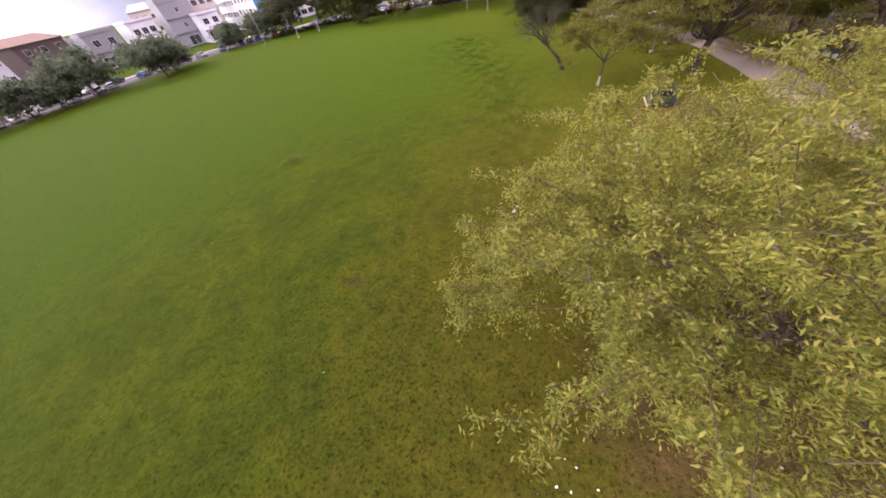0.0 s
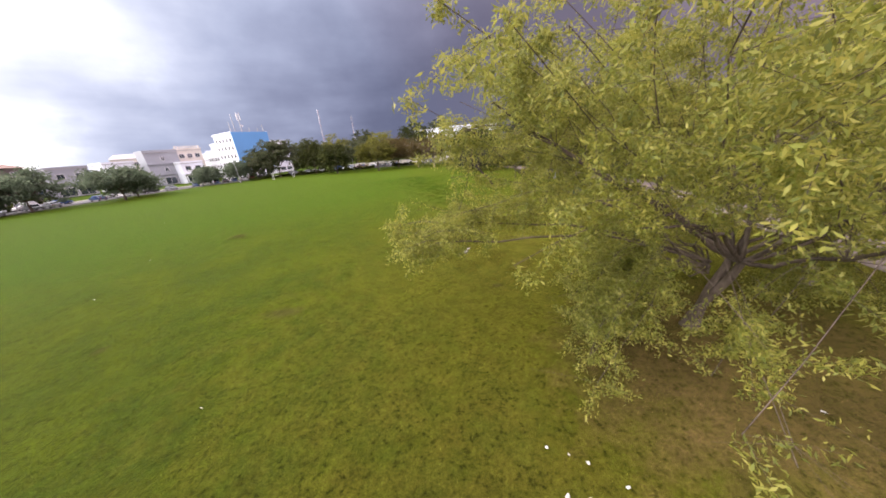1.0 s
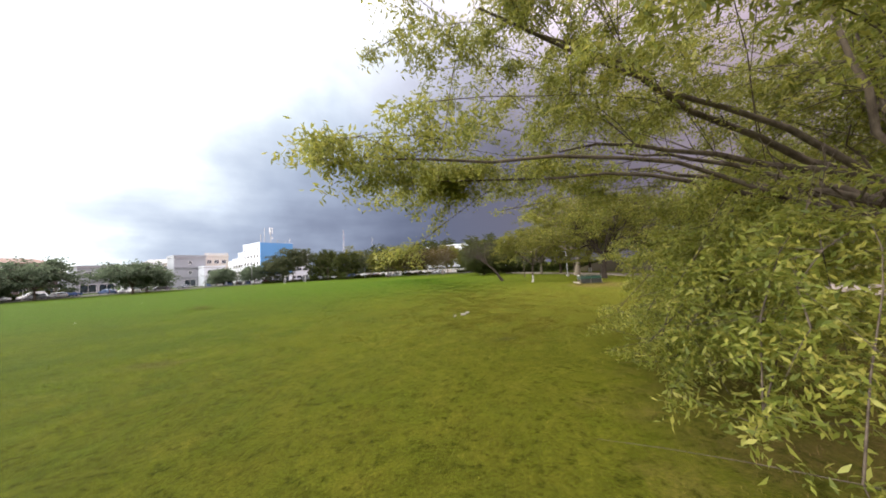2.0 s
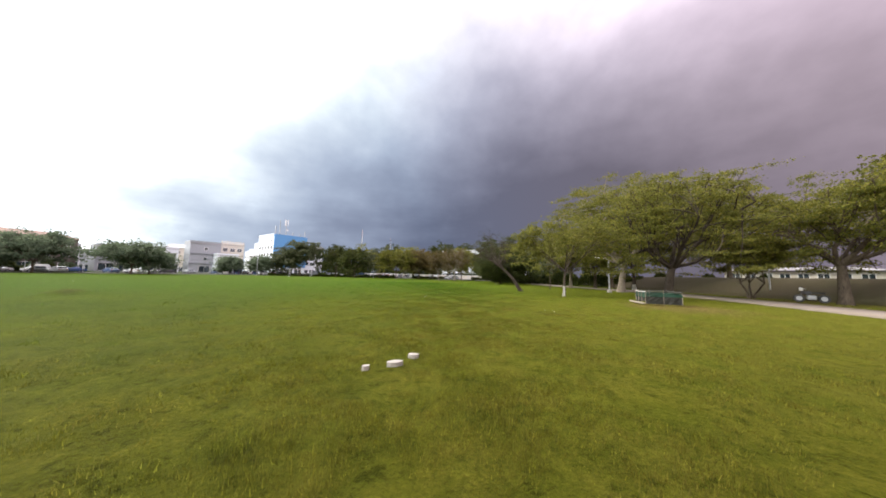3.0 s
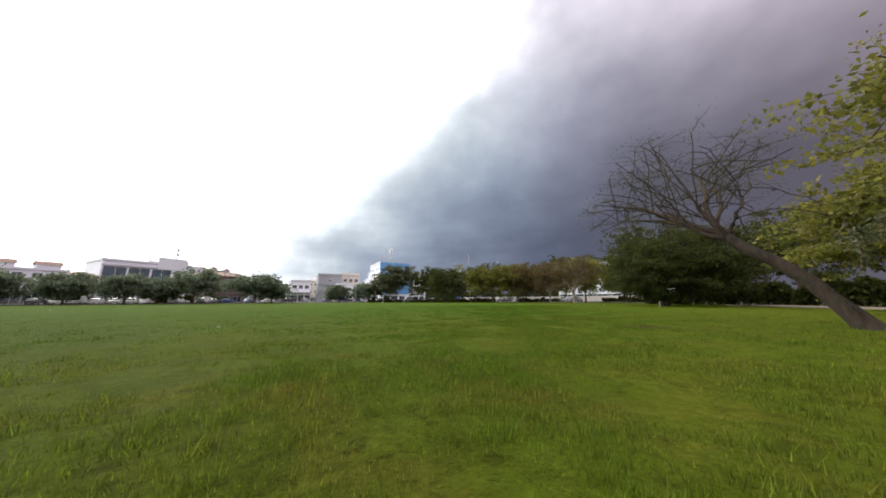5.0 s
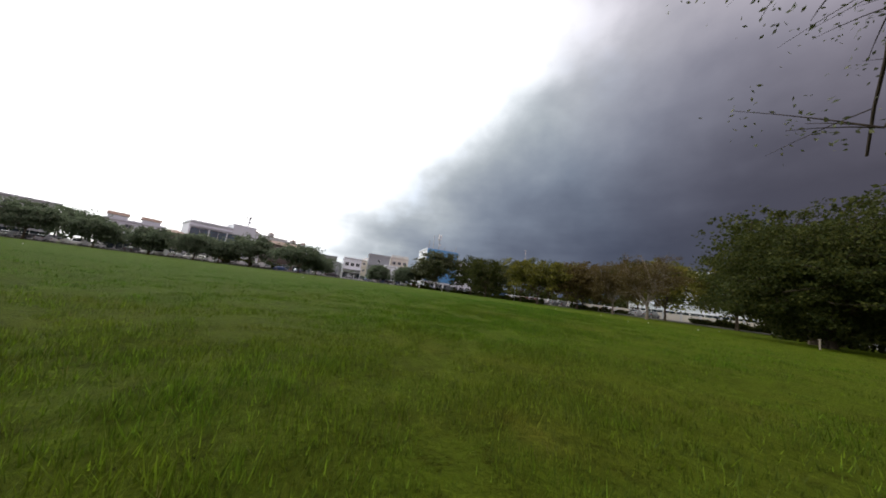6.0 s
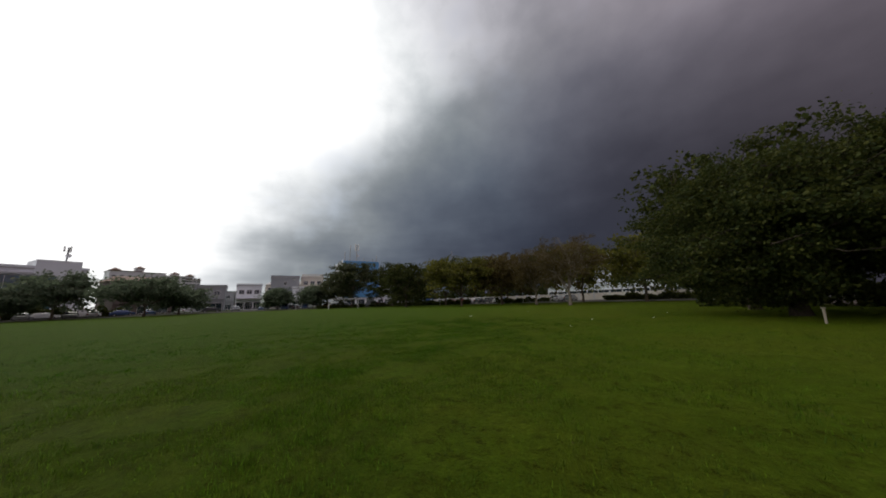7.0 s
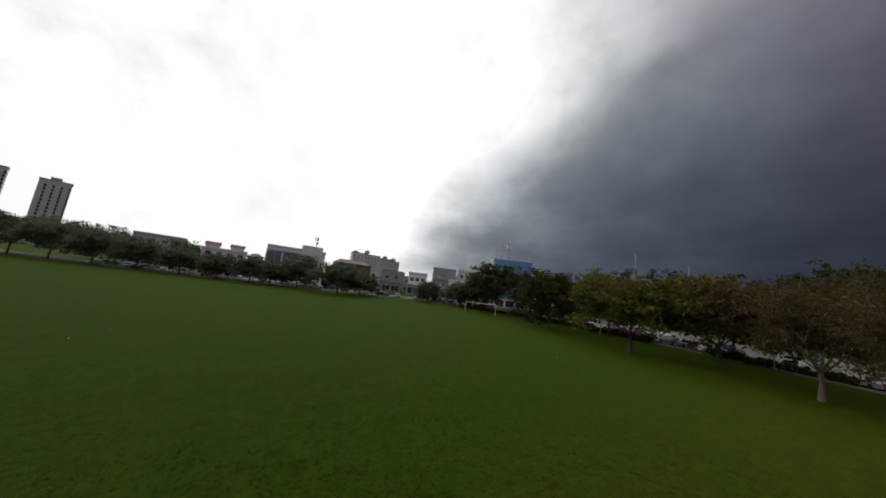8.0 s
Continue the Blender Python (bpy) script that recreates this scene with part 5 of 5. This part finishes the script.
def bank():
    """The grassy bank behind the path, with a low wall on top."""
    pts = np.array([(48, -52), (42, -22), (39, 2), (36.5, 18), (35, 32), (34, 44), (34, 56), (36, 72)], float)
    prof = [(-4.5, -0.2), (-3.2, 0.35), (-1.2, 1.2), (0.2, 1.8), (1.4, 2.0), (16, 2.0), (16, -0.3), (-4.5, -0.3)]
    d = np.gradient(pts, axis=0)
    d /= np.linalg.norm(d, axis=1, keepdims=True)
    nrm = np.stack([d[:, 1], -d[:, 0]], 1)
    v = np.concatenate([np.c_[pts + nrm * o, np.full(len(pts), z)] for o, z in prof])
    k, n = len(pts), len(prof)
    f = [[a * k + i, a * k + i + 1, ((a + 1) % n) * k + i + 1, ((a + 1) % n) * k + i] for a in range(n) for i in range(k - 1)]
    tagged(part("bank", mesh_of("bank", v, f), "bank", smooth=False), "brownish grass bank behind the footpath", "bank", kind="structure")


bank()


def lamp_post(at, h, label):
    p = thing("lamp_post", at, 0, label, "lamp post", "lamp posts")
    part("pole", rods(((0, 0, 0), (0, 0, h), 0.07)), "steel", p)
    part("arm", rods(((0, 0, h), (-1.1, 0, h + 0.15), 0.035)), "steel", p)
    part("lamp_head", boxes((-1.6, -0.14, h + 0.08, -0.95, 0.14, h + 0.22), bevel=0.04), "white_metal", p)
    part("foot", boxes((-0.17, -0.17, 0, 0.17, 0.17, 0.25)), "concrete", p)
    return p


for x, y, h in ((33, 30, 6.5), (-30, 107, 8), (-8, 105, 8), (-66, 92, 8), (-100, 62, 8), (17.8, 31.6, 3.6)):
    lamp_post((x, y, 0), h, "grey steel lamp post by the street")


def stake(at, h, label):
    s = thing("stake", at, 0, label, "post")
    part("post", rods(((0, 0, -0.1), (0.02, 0, h), 0.035)), "timber", s)
    part("cap", boxes((-0.03, -0.045, h - 0.02, 0.07, 0.045, h + 0.02), bevel=0.008), "timber", s)


stake((9.0, 53.6, 0), 0.45, "short weathered wooden stake in the grass")


def far_mast(at, h, label):
    m = thing("radio_mast", at, 0, label, "mast", "radio masts")
    b = bmesh.new()
    s = 1.1
    for k in range(3):
        a = 2 * math.pi * k / 3
        rod(b, (s * math.cos(a), s * math.sin(a), 0), (0.25 * math.cos(a), 0.25 * math.sin(a), h), 0.06, 5)
    part("leg", b, "white_metal", m)
    b = bmesh.new()
    n = 14
    for i in range(n):
        for k in range(3):
            a0, a1 = 2 * math.pi * k / 3, 2 * math.pi * (k + 1) / 3
            r0, r1 = s + (0.25 - s) * i / n, s + (0.25 - s) * (i + 1) / n
            rod(b, (r0 * math.cos(a0), r0 * math.sin(a0), h * i / n), (r1 * math.cos(a1), r1 * math.sin(a1), h * (i + 1) / n), 0.035, 4)
    part("lattice", b, "red_lens", m)


far_mast((-91, 272, 0), 46, "far red and white lattice radio mast")
far_mast((-66, 290, 0), 40, "far red and white lattice radio mast")

# litter in the grass
rng = random.Random(8)
LITTER = [(-0.2, -6.7), (-0.6, -6.5), (0.1, -6.9), (0.6, -7.4), (-0.6, -7.4), (-1.2, -7.6), (-0.2, -7.5), (-36.4, 26.5), (-24.2, 10.7), (-21.6, 4.4), (-9.6, -4.2), (-1.2, 18.6), (-6.4, 23.9), (-4.5, 18.6),
          (4.5, 13.0), (4.7, 12.5), (1.8, 54.4), (0.8, 51.2), (6.0, 59.0), (-5.3, 57.5), (4.5, 55.5), (-2.2, 63.2), (-27.2, 43.0), (-24.6, 42.4), (5.8, -6.6), (-22, 68), (-17, 74), (-26, 60)]
for k, (x, y) in enumerate(LITTER):
    bm = bmesh.new()
    s = rng.uniform(0.02, 0.05) * (0.55 if 9 < k < 16 else 1.0)
    vs = [[bm.verts.new(((i - 1) * s + rng.uniform(-0.01, 0.01), (j - 1) * s * 0.7, 0.02 + rng.uniform(0, 0.05))) for j in range(3)] for i in range(3)]
    for i in range(2):
        for j in range(2):
            bm.faces.new((vs[i][j], vs[i + 1][j], vs[i + 1][j + 1], vs[i][j + 1]))
    bmesh.ops.solidify(bm, geom=bm.faces[:], thickness=0.006)
    ob = part("litter", bm, "blue_plastic" if k == 5 else "paper")
    ob.matrix_basis = pose(x, y, 0.0, 0, 0, rng.uniform(0, 360))
    tagged(ob, "crumpled %s scrap of litter lying in the grass" % ("blue" if k == 5 else "white"), "litter", "litter")


def broken_slab(at, rz, w, d, seed):
    rg = random.Random(seed)
    bm = bmesh.new()
    ring = [(w / 2 * math.cos(a) * rg.uniform(0.75, 1.1), d / 2 * math.sin(a) * rg.uniform(0.75, 1.1)) for a in (2 * math.pi * i / 9 for i in range(9))]
    top = bm.faces.new([bm.verts.new((x, y, 0.035)) for x, y in ring])
    bot = bmesh.ops.extrude_face_region(bm, geom=[top])
    for v in bot["geom"]:
        if isinstance(v, bmesh.types.BMVert):
            v.co.z = -0.05
    ob = part("slab", bm, "concrete")
    ob.matrix_basis = pose(*at, rg.uniform(-4, 4), rg.uniform(-4, 4), rz)
    tagged(ob, "broken pale concrete slab sunk in the grass", "slab", "broken slabs")


for k, (x, y, rz, w, d) in enumerate(((-0.45, 5.6, 20, 0.26, 0.17), (-0.2, 6.05, -10, 0.22, 0.16), (-0.85, 5.35, 60, 0.14, 0.1))):
    broken_slab((x, y, -0.04), rz, w, d, 900 + k)


# ---------------------------------------------------------------- grass
def grass(label, mat, seed, count, lane, widths, h0, h1, spread, slim=1.0):
    """Blades in tufts on both sides of a line over the field, thinning out and coarser with distance from it."""
    rg = np.random.default_rng(seed)
    n = int(count)
    m = n // 12
    lane = np.asarray(lane, float)
    seg = np.r_[0, np.cumsum(np.linalg.norm(np.diff(lane, axis=0), axis=1))]
    u = rg.uniform(0, seg[-1], m)
    off = rg.normal(0, 1, m) * np.asarray(widths)[rg.integers(0, len(widths), m)]
    feet = np.stack([np.interp(u, seg, lane[:, 0]) + off, np.interp(u, seg, lane[:, 1]) + rg.normal(0, 1.0, m)], 1)
    pick = rg.integers(0, m, n)
    far = np.abs(off)[pick]
    x, y = feet[pick, 0] + rg.normal(0, spread, n) * (1 + far * 0.1), feet[pick, 1] + rg.normal(0, spread, n) * (1 + far * 0.1)
    patch = np.sin(x * 1.9 + 1.3 * np.sin(y * 0.85)) * np.sin(y * 1.7 + 1.1 * np.sin(x * 1.2)) + 0.7 * np.sin(x * 5.1 + 2 * np.sin(y * 3.3)) * np.sin(y * 4.7 + 1.7 * np.sin(x * 2.9))
    keep = patch + rg.normal(0, 0.22, n) > -0.5
    x, y, pick, far, patch = x[keep], y[keep], pick[keep], far[keep], patch[keep]
    n = len(x)
    h = (h0 + (h1 - h0) * rg.uniform(0, 1, n) ** 1.6) * rg.uniform(0.6, 1.15, m)[pick] * np.clip(0.8 + 0.42 * patch, 0.35, 1.45)
    a = rg.uniform(0, 2 * np.pi, m)[pick] + rg.normal(0, 1.2, n)
    lean = rg.uniform(0.1, 0.85, n) * h
    w = (rg.uniform(0.0011, 0.0022, n) + h * 0.012) * (1 + 0.11 * np.minimum(far, 14)) * slim
    dx, dy = np.cos(a), np.sin(a)
    turn = a + np.pi / 2 + rg.normal(0, 0.5, n)
    base = np.stack([x, y, ground_z(x, y) - 0.008], 1)
    side = np.stack([np.cos(turn) * w, np.sin(turn) * w, np.zeros(n)], 1)
    tip = base + np.stack([dx * lean, dy * lean, h + 0.008], 1)
    v = np.stack([base - side, base + side, tip], 1).reshape(-1, 3)
    me = mesh_of("grass", v, np.arange(n * 3).reshape(-1, 3))
    tagged(part("grass", me, mat), label, "grass", kind="stuff")


LOW_LANE = [(0.4, 1), (0.6, 6), (0.6, 12), (1.2, 18), (0.6, 26), (0.2, 31), (-1.5, 37), (-3.0, 42), (-4, 56)]
grass("short lush green grass blades in tufts", "blade", 1, 820000, LOW_LANE, (1.2, 2.0, 3.4, 5.5), 0.02, 0.068, 0.05, 1.35)
grass("pale dry grass stalks among the green", "blade_dry", 2, 24000, LOW_LANE, (2.0, 5.0), 0.025, 0.075, 0.07, 0.75)
grass("taller lush blades standing in clumps", "blade_lush", 5, 190000, LOW_LANE, (1.4, 2.6, 4.5), 0.03, 0.085, 0.035, 1.15)
grass("grass tufts farther out on the field", "blade", 3, 160000, [(-3, -14), (-3, 60)], (9, 15), 0.025, 0.07, 0.09, 1.2)
